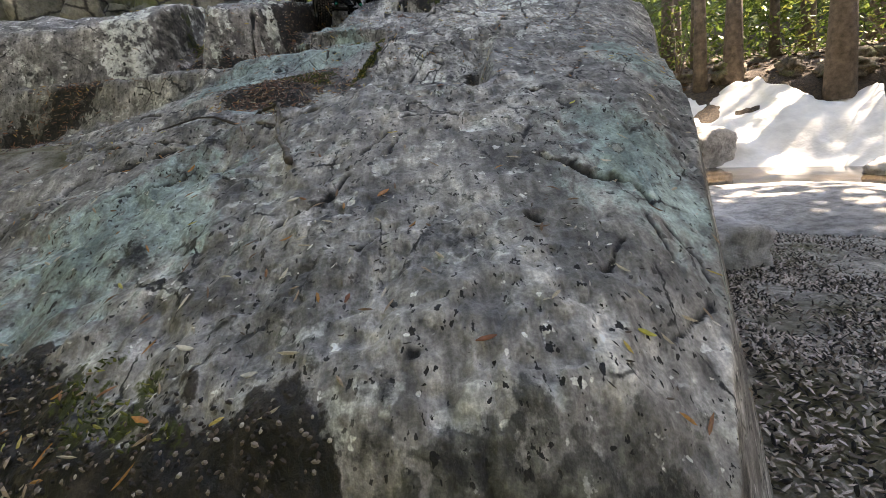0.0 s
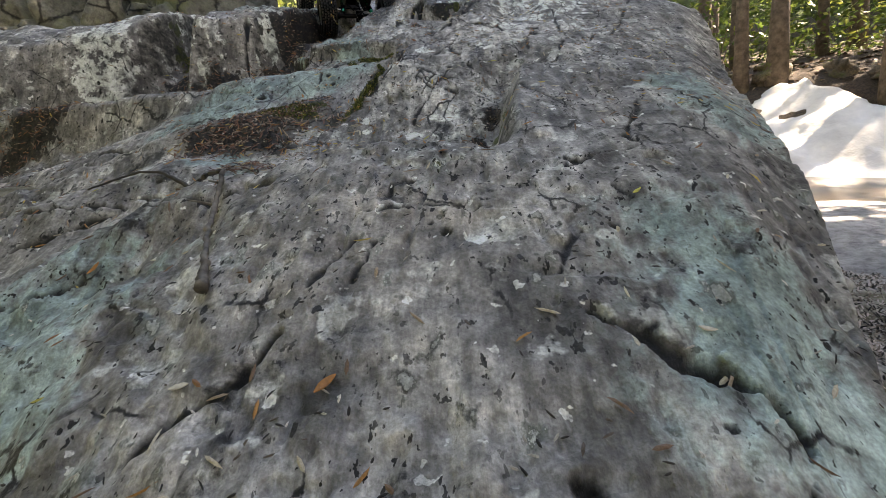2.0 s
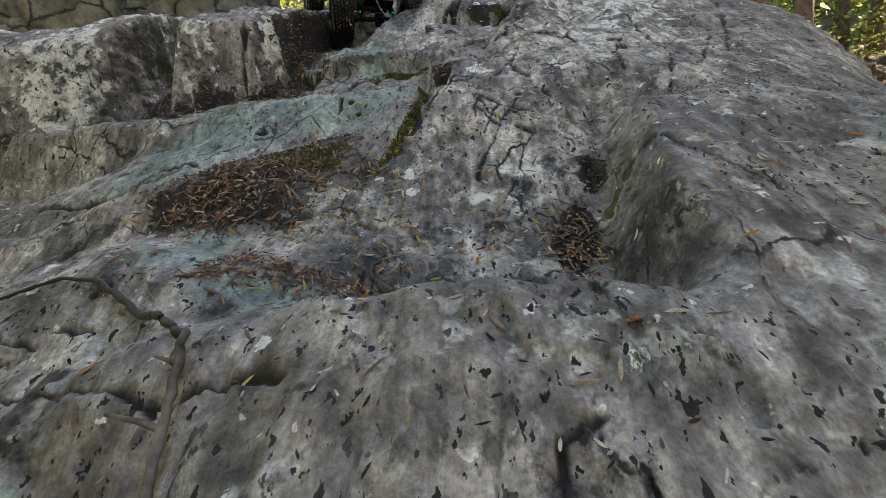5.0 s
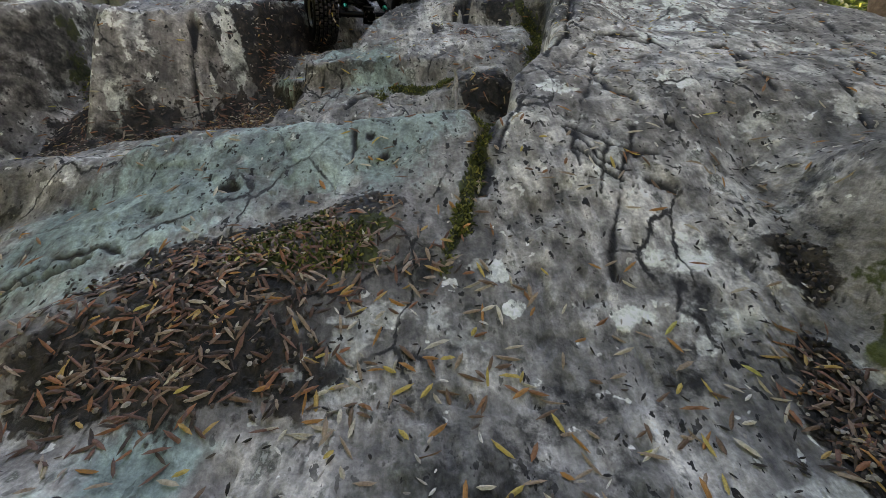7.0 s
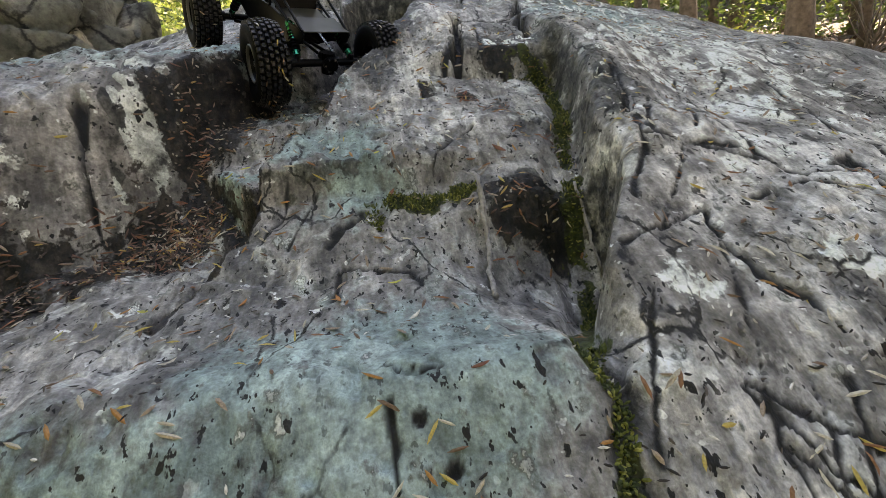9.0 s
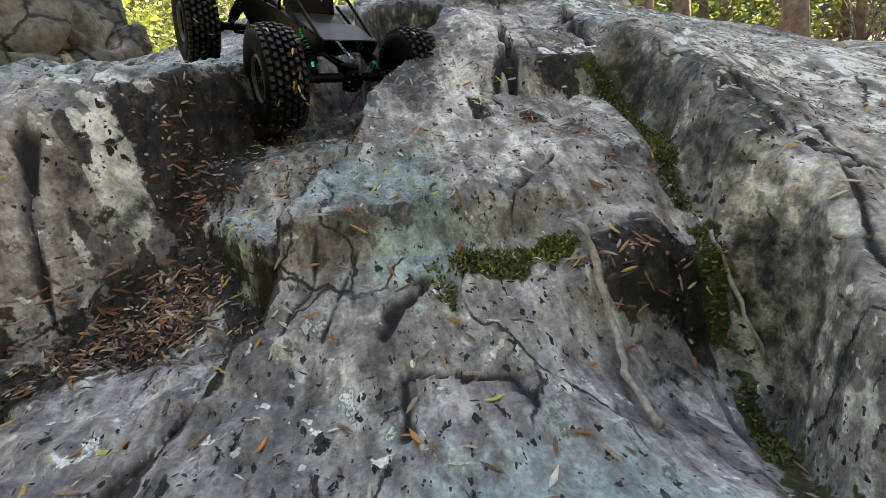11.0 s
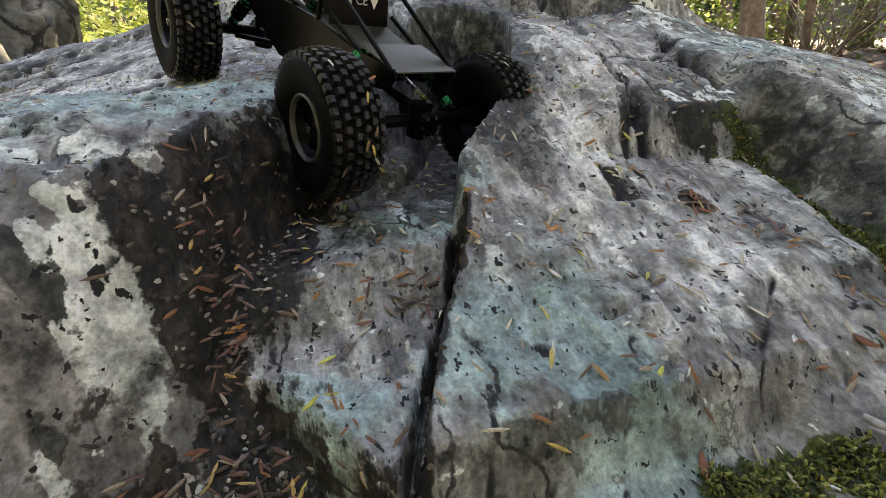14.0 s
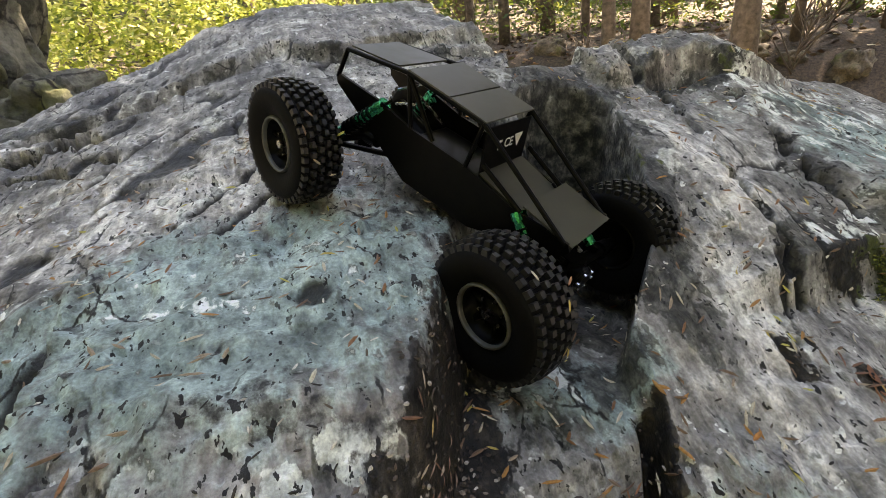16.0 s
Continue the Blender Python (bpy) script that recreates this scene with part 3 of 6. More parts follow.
def rock_height(x, y, fine=True):
    wx, wy = x + 0.010 * fbm(x, y, 0.22, 2, 5), y + 0.010 * fbm(x, y, 0.25, 2, 9)
    # the long ridge: rises away from the camera, falls to its left
    base = np.interp(wy, [-0.2, 0.2, 0.67, 1.34, 1.7, 1.95, 2.15, 2.5], [0.42, 0.534, 0.752, 0.985, 1.142, 1.25, 1.315, 1.32])
    ridge = base - 0.22 * np.maximum(0, -0.10 - wx) - 0.06 * np.maximum(0, wx - 0.1)
    ridge = ridge - 0.14 * np.maximum(0, wx - 0.14) * step(1.6, 2.0, wy)
    # low terraces on its left flank
    flank = step(-0.18, -0.32, wx) * step(0.35, 0.6, wy) * step(1.35, 1.15, wy)
    ridge = ridge + 0.012 * flank * np.sin(34 * (wy - 0.37 * wx) + 1.5 * vnoise(x, y, 0.15, 7))
    # first hollow, with a lip towards the camera
    hollow = step(0.71, 0.83, wy + 0.25 * np.maximum(0, wx)) * step(1.24, 0.92, wy) * step(-0.42, -0.06, wx) * step(0.055, 0.0, wx - 0.035 - 0.2 * np.maximum(0, wy - 0.85))
    ridge = ridge - 0.115 * hollow
    ridge = ridge - 0.035 * bowl(wx, wy, 0.14, 1.12, 0.13, 0.10)
    # second hollow and the stepped slab behind it, left of the mossy groove
    groove = np.interp(wy, [1.20, 1.26, 1.30, 1.34, 1.38, 1.42, 1.46, 1.50, 1.56, 1.62, 1.70, 1.95], [-0.125, -0.100, -0.066, -0.038, -0.018, -0.012, -0.010, 0.002, 0.016, 0.032, 0.050, 0.040])
    low = step(0.008, -0.010, wx - groove) * step(1.17, 1.25, wy)
    slab_a = np.interp(wy, [1.20, 1.30, 1.384, 1.44, 1.493, 1.507, 1.65, 1.74, 1.83, 1.95, 2.1], [0.92, 0.898, 0.906, 0.936, 0.966, 1.009, 1.062, 1.112, 1.185, 1.245, 1.30])
    slab_b = np.interp(wy, [1.20, 1.25, 1.30, 1.36, 1.395, 1.415, 1.434, 1.50, 1.56, 1.62, 1.70, 1.714, 1.732, 1.83, 1.95, 2.1], [0.915, 0.900, 0.873, 0.856, 0.878, 0.898, 0.962, 0.993, 1.034, 1.053, 1.079, 1.084, 1.136, 1.19, 1.245, 1.30])
    f = step(-0.22, -0.07, wx)
    slab = slab_a * (1 - f) + slab_b * f
    ridge = ridge * (1 - low) + slab * low
    # the rounded rib that rises beyond the mossy groove
    rib = wx - groove
    ridge = ridge + 0.016 * step(-0.004, 0.022, rib) * step(0.17, 0.03, rib) * step(1.27, 1.33, wy) * step(1.86, 1.70, wy)
    ridge = ridge - 0.018 * bowl(wx, wy, 0.14, 1.52, 0.12, 0.16)
    # the floor left of the slab, with its small shelf
    edge = np.interp(wy, [1.2, 1.358, 1.411, 1.446, 1.478, 1.527, 1.575, 1.64, 1.68, 1.8], [-0.52, -0.458, -0.434, -0.408, -0.395, -0.380, -0.356, -0.320, -0.302, -0.28])
    floor = np.interp(wy, [1.10, 1.28, 1.42, 1.50, 1.55, 1.62, 1.67, 1.8, 2.0], [0.85, 0.89, 0.905, 0.905, 0.93, 0.985, 1.045, 1.065, 1.10])
    shelf = step(0.006, -0.006, (1.643 - wy) - 1.3 * (wx + 0.498)) * step(1.69, 1.66, wy)
    floor = floor + shelf * np.maximum(0, 0.987 + 0.22 * (wy - 1.56) - floor)
    beside = step(0.008, -0.008, wx - edge) * step(1.16, 1.30, wy)
    drop = np.minimum(ridge, floor) - 0.06 * np.maximum(0, -0.55 - wx)
    ridge = ridge * (1 - beside) + drop * beside
    # right and front edges of the boulder
    right = np.interp(wy, [0.0, 0.2, 0.28, 0.45, 0.6, 1.0, 1.3, 1.6, 2.2], [0.10, 0.152, 0.185, 0.262, 0.325, 0.45, 0.57, 0.66, 0.62])
    ridge = ridge + np.minimum(0, 3.5 * (right - wx)) - 0.025 * step(right - 0.08, right, wx)
    ridge = ridge + 0.02 * bowl(wx, wy, 0.02, 0.24, 0.16, 0.12)
    ridge = smin(ridge, ridge - 1.4 * (0.205 - wy - 0.06 * wx), 0.03)
    ridge = ridge - 2.0 * np.maximum(0, wy - 2.12)
    # knob at the back with a hollow under its brow
    brow = 2.03 + 0.012 * np.sin(30 * wx) - 0.25 * np.maximum(0, wx - 0.12)
    ridge = ridge + 0.036 * step(0.0, 0.014, wy - brow) * step(-0.034, -0.028, wx) * step(0.34, 0.14, wx)
    ridge = ridge + 0.006 * bowl(wx, wy, 0.16, 2.04, 0.16, 0.09) - 0.03 * bowl(wx, wy, 0.045, 2.028, 0.085, 0.02)
    # a broken block beside the knob, and the smooth dome in front of it
    ridge = ridge + 0.026 * step(-0.095, -0.088, wx) * step(-0.040, -0.046, wx) * step(2.03, 2.04, wy)
    ridge = ridge + 0.016 * bowl(wx, wy, -0.11, 1.86, 0.07, 0.16, 12)
    # the blocks on the left: a flat top, a steep face towards the camera
    face = np.interp(wx, [-1.7, -0.94, -0.83, -0.79, -0.71, -0.69, -0.57, -0.50, -0.47, -0.40, -0.26, -0.12, 0.0], [0.95, 1.27, 1.34, 1.44, 1.44, 1.43, 1.525, 1.615, 1.68, 1.84, 2.04, 2.2, 2.5])
    steep = 2.6 - 1.9 * step(-0.84, -0.80, wx) * step(-0.69, -0.73, wx)
    foot = np.interp(wx, [-1.7, -0.94, -0.68, -0.57, -0.50, -0.40, -0.26], [0.70, 0.80, 0.90, 0.935, 0.99, 1.06, 1.12])
    top = np.interp(wy, [1.0, 1.45, 1.72, 2.0, 2.4, 2.8], [0.94, 1.06, 1.155, 1.195, 1.325, 1.425]) - 0.20 * np.maximum(0, -0.5 - wx) * step(1.7, 2.2, wy)
    # the raised tier at the back of the blocks
    top = top + 0.026 * step(0.0, 0.018, wy - 2.435 - 0.03 * fbm(x, y, 0.12, 3, 25)) * step(-0.85, -0.6, wx) - 0.03 * step(0.03, 0.0, np.abs(wy - 2.40)) * step(-0.2, 0.3, vnoise(x, y, 0.1, 26))
    block = smin(top, foot + steep * (wy - face), 0.05)
    block = block - 2.0 * np.maximum(0, wx + 0.10 - 0.04 * np.sin(9 * wy))
    block = block - 1.2 * np.maximum(0, wy - 2.85 + 0.75 * (wx + 0.3) ** 2)
    z = smax(ridge, block, 0.015)
    # the narrow slot between block and ridge
    slot = along(wx, wy, [(-0.41, 1.66), (-0.37, 1.74), (-0.265, 1.84), (-0.215, 1.93), (-0.185, 2.0)])
    z = z - step(0.064, 0.053, slot) * step(1.60, 1.72, wy) * np.maximum(0, z - (1.055 + 0.15 * np.maximum(0, wy - 1.84)))
    if fine:
        rough = 0.6 + 0.8 * step(-0.1, 0.5, vnoise(x, y, 0.3, 13))
        z = z + 0.006 * fbm(x, y, 0.16, 3, 2) + 0.0042 * rough * fbm(x, y, 0.03, 4, 3)
        chip = vnoise(x + 0.01 * vnoise(x, y, 0.03, 55), 0.6 * y, 0.014, 56)
        z = z - 0.004 * step(0.38, 0.52, chip) * step(-0.1, 0.4, vnoise(x, y, 0.10, 57))
        wild = step(-0.45, -0.6, x) * step(1.25, 1.4, y)
        z = z + (0.020 - 0.012 * step(1.65, 1.8, y)) * wild * fbm(x, y, 0.20, 4, 58)
        # bedding seams that run up the slope
        seam = np.abs(vnoise(0.9 * x - 0.15 * y, 0.08 * y, 0.045, 61))
        z = z - 0.0035 * step(0.10, 0.0, seam) * step(0.0, 0.5, vnoise(x, y, 0.12, 62))
        # slanting seams on the top of the blocks
        z = z - 0.005 * top_seams(x, y)
        # broken ledges across the slope
        cut = np.abs(vnoise(0.12 * x, 0.6 * y + 0.2 * x, 0.05, 64))
        z = z - 0.003 * step(0.09, 0.0, cut) * step(0.1, 0.6, vnoise(x, y, 0.10, 65))
        # pits
        z = z - 0.005 * step(0.50, 0.72, vnoise(x, y, 0.013, 66)) * step(0.0, 0.4, vnoise(x, y, 0.09, 67))
        z = z - crack_field(x, y)[0] - 0.030 * step(0.010, 0.004, along(wx, wy, SLAB_EDGE)) - 0.018 * step(0.03, 0.008, along(wx, wy, GROOVE))
    return z


# Patches on the rock: middle x, y, half-lengths, turn in degrees, strength.
DIRT = [(-0.35, 1.02, 0.14, 0.085, 20, 1.0), (-0.36, 0.965, 0.15, 0.06, 0, 0.9), (-0.33, 1.07, 0.18, 0.045, 10, 1.0), (0.032, 0.93, 0.034, 0.075, -15, 1.0),
        (-0.51, 1.55, 0.07, 0.07, 30, 1.0), (-0.08, 1.445, 0.055, 0.02, -10, 0.9),
        (-0.75, 1.46, 0.07, 0.16, 10, 1.0), (-0.485, 1.66, 0.03, 0.06, -15, 0.8), (0.07, 1.02, 0.03, 0.05, 0, 0.9), (-0.02, 1.725, 0.07, 0.02, 0, 0.85), (-0.11, 1.64, 0.022, 0.022, 0, 0.9), (-0.16, 1.67, 0.02, 0.04, 20, 0.8)]
MOSSY = [(-0.20, 1.468, 0.085, 0.028, -8, 1.0), (-0.262, 1.455, 0.022, 0.045, 10, 1.0), (-0.29, 1.045, 0.09, 0.05, 10, 1.0), (-0.24, 0.275, 0.13, 0.05, -25, 0.55),
         (-0.76, 1.60, 0.07, 0.06, 0, 0.8), (0.01, 1.715, 0.05, 0.03, 0, 0.8), (0.085, 0.98, 0.025, 0.07, 0, 0.7), (0.11, 2.035, 0.04, 0.02, 0, 0.7), (-0.165, 1.87, 0.035, 0.09, 0, 0.42)]
FILMY = [(-0.33, 1.72, 0.10, 0.09, 0, 0.9), (-0.35, 0.865, 0.09, 0.05, 0, 1.0), (-0.25, 0.818, 0.12, 0.04, 0, 1.0), (-0.43, 1.578, 0.06, 0.055, 0, 1.0), (-0.335, 1.56, 0.07, 0.10, 0, 0.9), (-0.46, 1.14, 0.24, 0.16, 15, 1.0), (-0.345, 0.912, 0.05, 0.04, 0, 1.0), (-0.37, 0.50, 0.26, 0.30, 0, 0.8), (-0.28, 1.22, 0.22, 0.18, 0, 1.0),
         (-0.60, 1.82, 0.34, 0.26, 15, 1.0), (-0.28, 1.52, 0.10, 0.16, 0, 0.8), (0.20, 1.85, 0.25, 0.35, 0, 0.7), (0.20, 0.48, 0.15, 0.22, 0, 0.85), (0.34, 0.85, 0.12, 0.3, 0, 0.7)]
CRUST = [(-0.245, 1.80, 0.05, 0.06, 0, 0.7), (-0.37, 1.70, 0.07, 0.04, 0, 0.5), (-0.30, 1.73, 0.05, 0.05, 0, 0.6), (-0.27, 1.80, 0.06, 0.08, 0, 0.8), (-0.554, 1.602, 0.021, 0.011, 0, 1), (-0.556, 1.571, 0.017, 0.008, 0, 0.6), (-0.491, 1.664, 0.012, 0.024, 0, 0.9), (-0.515, 1.613, 0.012, 0.010, 0, 0.7), (-0.556, 1.598, 0.023, 0.012, 0, 0.9),
         (-0.550, 1.659, 0.012, 0.025, 0, 0.9), (-0.490, 1.681, 0.020, 0.032, 0, 0.8), (-0.324, 1.741, 0.016, 0.08, 0, 0.7), (-0.090, 1.460, 0.032, 0.020, 0, 0.9), (-0.093, 1.432, 0.038, 0.011, 0, 1),
         (-0.208, 1.036, 0.020, 0.024, 0, 0.7), (-0.270, 0.964, 0.038, 0.018, 0, 0.5), (-0.168, 1.002, 0.030, 0.021, 0, 0.5), (-0.310, 1.380, 0.021, 0.024, 0, 0.5), (-0.090, 0.629, 0.051, 0.022, 0, 0.5),
         (-0.44, 1.69, 0.03, 0.05, 0, 0.7), (-0.32, 1.505, 0.08, 0.014, 5, 0.7), (-0.05, 1.75, 0.10, 0.05, 0, 0.8), (-0.02, 0.85, 0.13, 0.045, 0, 0.6), (0.07, 0.86, 0.04, 0.06, 0, 0.9), (-0.15, 0.885, 0.12, 0.05, 0, 0.6)]
PALISH = [(-0.517, 1.639, 0.015, 0.024, 0, 1), (-0.547, 1.623, 0.013, 0.006, 0, 1), (-0.541, 1.610, 0.006, 0.006, 0, 1), (-0.541, 1.592, 0.015, 0.007, 0, 0.7), (-0.555, 1.564, 0.008, 0.006, 0, 0.8),
         (-0.464, 1.722, 0.006, 0.010, 0, 0.9), (-0.486, 1.652, 0.009, 0.006, 0, 0.6), (-0.526, 1.648, 0.014, 0.015, 0, 1), (-0.527, 1.616, 0.009, 0.008, 0, 0.9), (-0.571, 1.651, 0.020, 0.019, 0, 0.8),
         (-0.554, 1.609, 0.007, 0.006, 0, 1), (-0.576, 1.589, 0.006, 0.008, 0, 0.8), (-0.522, 1.667, 0.039, 0.012, 0, 0.6), (-0.449, 1.701, 0.008, 0.013, 0, 0.9), (-0.402, 1.762, 0.027, 0.038, 0, 0.7),
         (-0.342, 1.762, 0.011, 0.067, 0, 0.8), (-0.490, 1.648, 0.006, 0.006, 0, 1)]
# pale slopes; the wide rib-top ovals put light from the stream side into colour
PALE_SLOPES = [(0.108, 1.363, 0.091, 0.053, 0, 0.5), (-0.046, 1.227, 0.043, 0.033, 0, 0.48), (0.067, 1.220, 0.032, 0.029, 0, 0.48), (-0.155, 1.031, 0.020, 0.015, 0, 0.64), (-0.144, 1.003, 0.013, 0.010, 0, 0.56),
         (-0.012, 1.042, 0.050, 0.024, 0, 0.48), (-0.054, 0.997, 0.057, 0.022, 0, 0.4), (-0.017, 1.746, 0.076, 0.052, 0, 0.48), (0.031, 1.423, 0.006, 0.042, 0, 0.48), (0.028, 0.563, 0.017, 0.014, 0, 0.48),
         (-0.66, 1.46, 0.03, 0.04, 20, 0.72), (-0.88, 1.40, 0.10, 0.12, 20, 0.64), (0.24, 1.60, 0.22, 0.32, 0, 0.48), (0.20, 1.95, 0.2, 0.2, 0, 0.44)]


WORN = [(-0.14, 1.72, 0.14, 0.16, 0, 0.9), (-0.05, 1.90, 0.16, 0.16, 0, 0.9), (0.12, 1.35, 0.30, 0.30, 0, 1.0), (0.25, 1.75, 0.35, 0.40, 0, 1.0), (-0.02, 1.08, 0.22, 0.16, 0, 0.9), (-0.16, 1.58, 0.16, 0.12, 0, 0.8), (-0.10, 1.80, 0.16, 0.14, 0, 0.9),
        (-0.70, 2.05, 0.40, 0.35, 0, 0.8), (-0.50, 1.86, 0.20, 0.16, 0, 0.7), (0.12, 0.70, 0.24, 0.22, 0, 0.45), (0.25, 2.05, 0.3, 0.2, 0, 0.8)]


def patches(x, y, ragged, ovals, sharp=1.35):
    out = np.zeros(np.shape(x))
    for cx, cy, rx, ry, turn, strength in ovals:
        out = np.maximum(out, strength * step(0.05, sharp, 1.45 * bowl(x, y, cx, cy, rx * 1.15, ry * 1.15, turn) + 0.45 * ragged))
    return out


def rock_marks(x, y):
    """Where moss, dirt, blue-green film, pale lichen, dark crust and worn stone lie on the rock, some with painted
    shade or light, from 0 to 1.
    """
    ragged = 0.5 * fbm(x, y, 0.05, 4, 71)
    crack = np.maximum(crack_field(x, y)[1], 0.9 * top_seams(x, y))
    dirt_and_shade = patches(x, y, ragged, DIRT)
    trough = np.interp(x, [-1.7, -0.94, -0.80, -0.68, -0.57, -0.52], [0.90, 1.22, 1.31, 1.40, 1.49, 1.55])
    dirt_and_shade = np.maximum(dirt_and_shade, step(0.075, 0.0, np.abs(y - trough + 0.005) + 0.05 * ragged) * step(-0.48, -0.52, x))
    # the foot of the boulder's front: earth on one side, dark crust on the other, both darkening in place of the brow's
    # shade
    front = np.interp(x, [-0.5, -0.4, -0.275, -0.222, -0.15, -0.075, -0.06, -0.03, 0.0, 0.1, 0.14], [0.42, 0.36, 0.297, 0.268, 0.250, 0.232, 0.19, 0.182, 0.200, 0.198, 0.188])
    low = step(0.03, -0.03, y - front + 0.02 * ragged)
    dirt_and_shade = np.maximum(dirt_and_shade, low * step(-0.055, -0.075, x))
    # slab edge and shelf front: dirt, widened to paint their shadow
    dirt_and_shade = np.maximum(dirt_and_shade, step(0.017, 0.0, along(x, y, SLAB_EDGE) + 0.003 * ragged))
    dirt_and_shade = np.maximum(dirt_and_shade, step(0.040, 0.0, along(x, y, [(-0.507, 1.640), (-0.470, 1.590), (-0.435, 1.545), (-0.408, 1.510)]) + 0.015 * ragged))
    dirt_and_shade = np.maximum(dirt_and_shade, step(0.030, 0.0, along(x, y, [(-0.15, 1.452), (-0.10, 1.440), (-0.05, 1.425)]) + 0.02 * ragged))
    dirt_and_shade = np.maximum(dirt_and_shade, 0.9 * step(0.06, 0.0, along(x, y, [(-0.47, 1.66), (-0.44, 1.74), (-0.40, 1.82)]) + 0.03 * ragged))
    crust_and_shade = np.maximum(patches(x, y, ragged, CRUST), 1.0 * low * step(-0.06, -0.03, x))
    crust_and_shade = np.maximum(crust_and_shade, 0.85 * step(0.075, 0.0, along(x, y, [(-0.24, 1.74), (-0.20, 1.84), (-0.16, 1.95)]) + 0.04 * ragged))
    # the shadow on the rib's wall, painted as a dark line
    crust_and_shade = np.maximum(crust_and_shade, 0.7 * step(0.04, 0.0, along(x, y, [(0.05, 1.74), (0.05, 1.62), (0.035, 1.52), (0.01, 1.45)]) + 0.03 * ragged))
    # black crust in the slot, strengthened to paint the shade of its depth
    crust_and_shade = np.maximum(crust_and_shade, 1.1 * step(0.11, 0.02, along(x, y, [(-0.25, 1.90), (-0.20, 1.98), (-0.165, 2.05)]) + 0.03 * ragged))
    crust_and_shade = np.maximum(crust_and_shade, 0.9 * step(0.03, 0.0, np.abs(y - 2.43) + 0.02 * ragged) * step(-0.1, 0.3, vnoise(x, y, 0.07, 75)) * step(-0.15, -0.25, x))
    crust_and_shade = np.maximum(crust_and_shade, step(0.03, 0.01, np.abs(y - 2.03) + 0.01 * ragged) * step(-0.04, -0.03, x) * step(0.16, 0.12, x))
    moss = np.maximum(patches(x, y, ragged, MOSSY, 1.2), step(0.022, 0.0, along(x, y, GROOVE) + 0.008 * ragged))
    moss = np.maximum(moss, step(0.014, 0.0, along(x, y, [(-0.14, 1.19), (-0.145, 1.15), (-0.165, 1.09), (-0.19, 1.03)]) + 0.006 * ragged))
    moss = moss * (0.75 + 0.45 * vnoise(x, y, 0.026, 77))
    film = np.zeros(np.shape(x))
    for cx, cy, rx, ry, turn, strength in FILMY:
        film = np.maximum(film, strength * bowl(x, y, cx, cy, rx, ry, turn))
    film = step(-0.1, 0.95, film + 0.35 * ragged)
    pale = patches(x, y, ragged, PALISH + PALE_SLOPES, 1.0)
    chain = along(x, y, [(-0.536, 1.662), (-0.520, 1.652), (-0.512, 1.635), (-0.524, 1.615), (-0.533, 1.60)])
    pale = np.maximum(pale, step(0.024, 0.004, chain + 0.012 * ragged))
    blocks = step(-0.46, -0.54, x) * step(1.30, 1.42, y) * step(2.0, 1.75, y)
    pale = np.maximum(pale, 0.40 * blocks * step(-0.1, 0.5, fbm(x, y, 0.10, 3, 74)))
    worn = np.zeros(np.shape(x))
    for cx, cy, rx, ry, turn, strength in WORN:
        worn = np.maximum(worn, strength * bowl(x, y, cx, cy, rx, ry, turn))
    return moss, dirt_and_shade * (1 - moss), film, pale, crust_and_shade, worn, crack * (1 - 0.8 * moss)


# ---- building blocks ----
def mesh_from(name, verts, faces, material, smooth=False):
    me = bpy.data.meshes.new(name)
    me.from_pydata([tuple(v) for v in verts], [], faces)
    me.materials.append(material)
    if smooth:
        me.polygons.foreach_set("use_smooth", [True] * len(me.polygons))
    return me


def part(name, bm, material, parent, label="", smooth=False):
    """Links a bmesh as one mesh object under a thing or a part."""
    me = bpy.data.meshes.new(name)
    bm.to_mesh(me)
    bm.free()
    me.materials.append(material)
    if smooth:
        me.polygons.foreach_set("use_smooth", [True] * len(me.polygons))
    ob = new(name, me)
    ob.parent = parent
    if label:
        ob["label"] = label
    return ob


def thing(name, label, category, m=None, group="", kind=""):
    ob = new(name)
    ob.empty_display_size = 0.02
    if m is not None:
        ob.matrix_world = m
    return tagged(ob, label, category, group, kind)


def box(bm, size, m, bevel=0.0):
    made = bmesh.ops.create_cube(bm, size=1.0, matrix=m @ Matrix.Diagonal((*size, 1)))
    if bevel:
        edges = {e for v in made["verts"] for e in v.link_edges}
        bmesh.ops.bevel(bm, geom=list(edges), offset=bevel, segments=2, affect="EDGES", profile=0.6)


def rod(bm, a, b, r1, r2=None, sides=10, caps=True):
    a, b = Vector(a), Vector(b)
    d = b - a
    m = Matrix.Translation((a + b) / 2) @ d.to_track_quat("Z", "Y").to_matrix().to_4x4()
    bmesh.ops.create_cone(bm, cap_ends=caps, segments=sides, radius1=r1, radius2=r1 if r2 is None else r2, depth=d.length, matrix=m)


def lathe(bm, profile, sides, axis="X"):
    """Turns a profile of (along, radius) round an axis."""
    rings = []
    for s, r in profile:
        ring = []
        for k in range(sides):
            a = 2 * math.pi * k / sides
            ring.append(bm.verts.new((s, r * math.cos(a), r * math.sin(a))))
        rings.append(ring)
    for p, q in zip(rings, rings[1:]):
        for k in range(sides):
            bm.faces.new((p[k], p[(k + 1) % sides], q[(k + 1) % sides], q[k]))


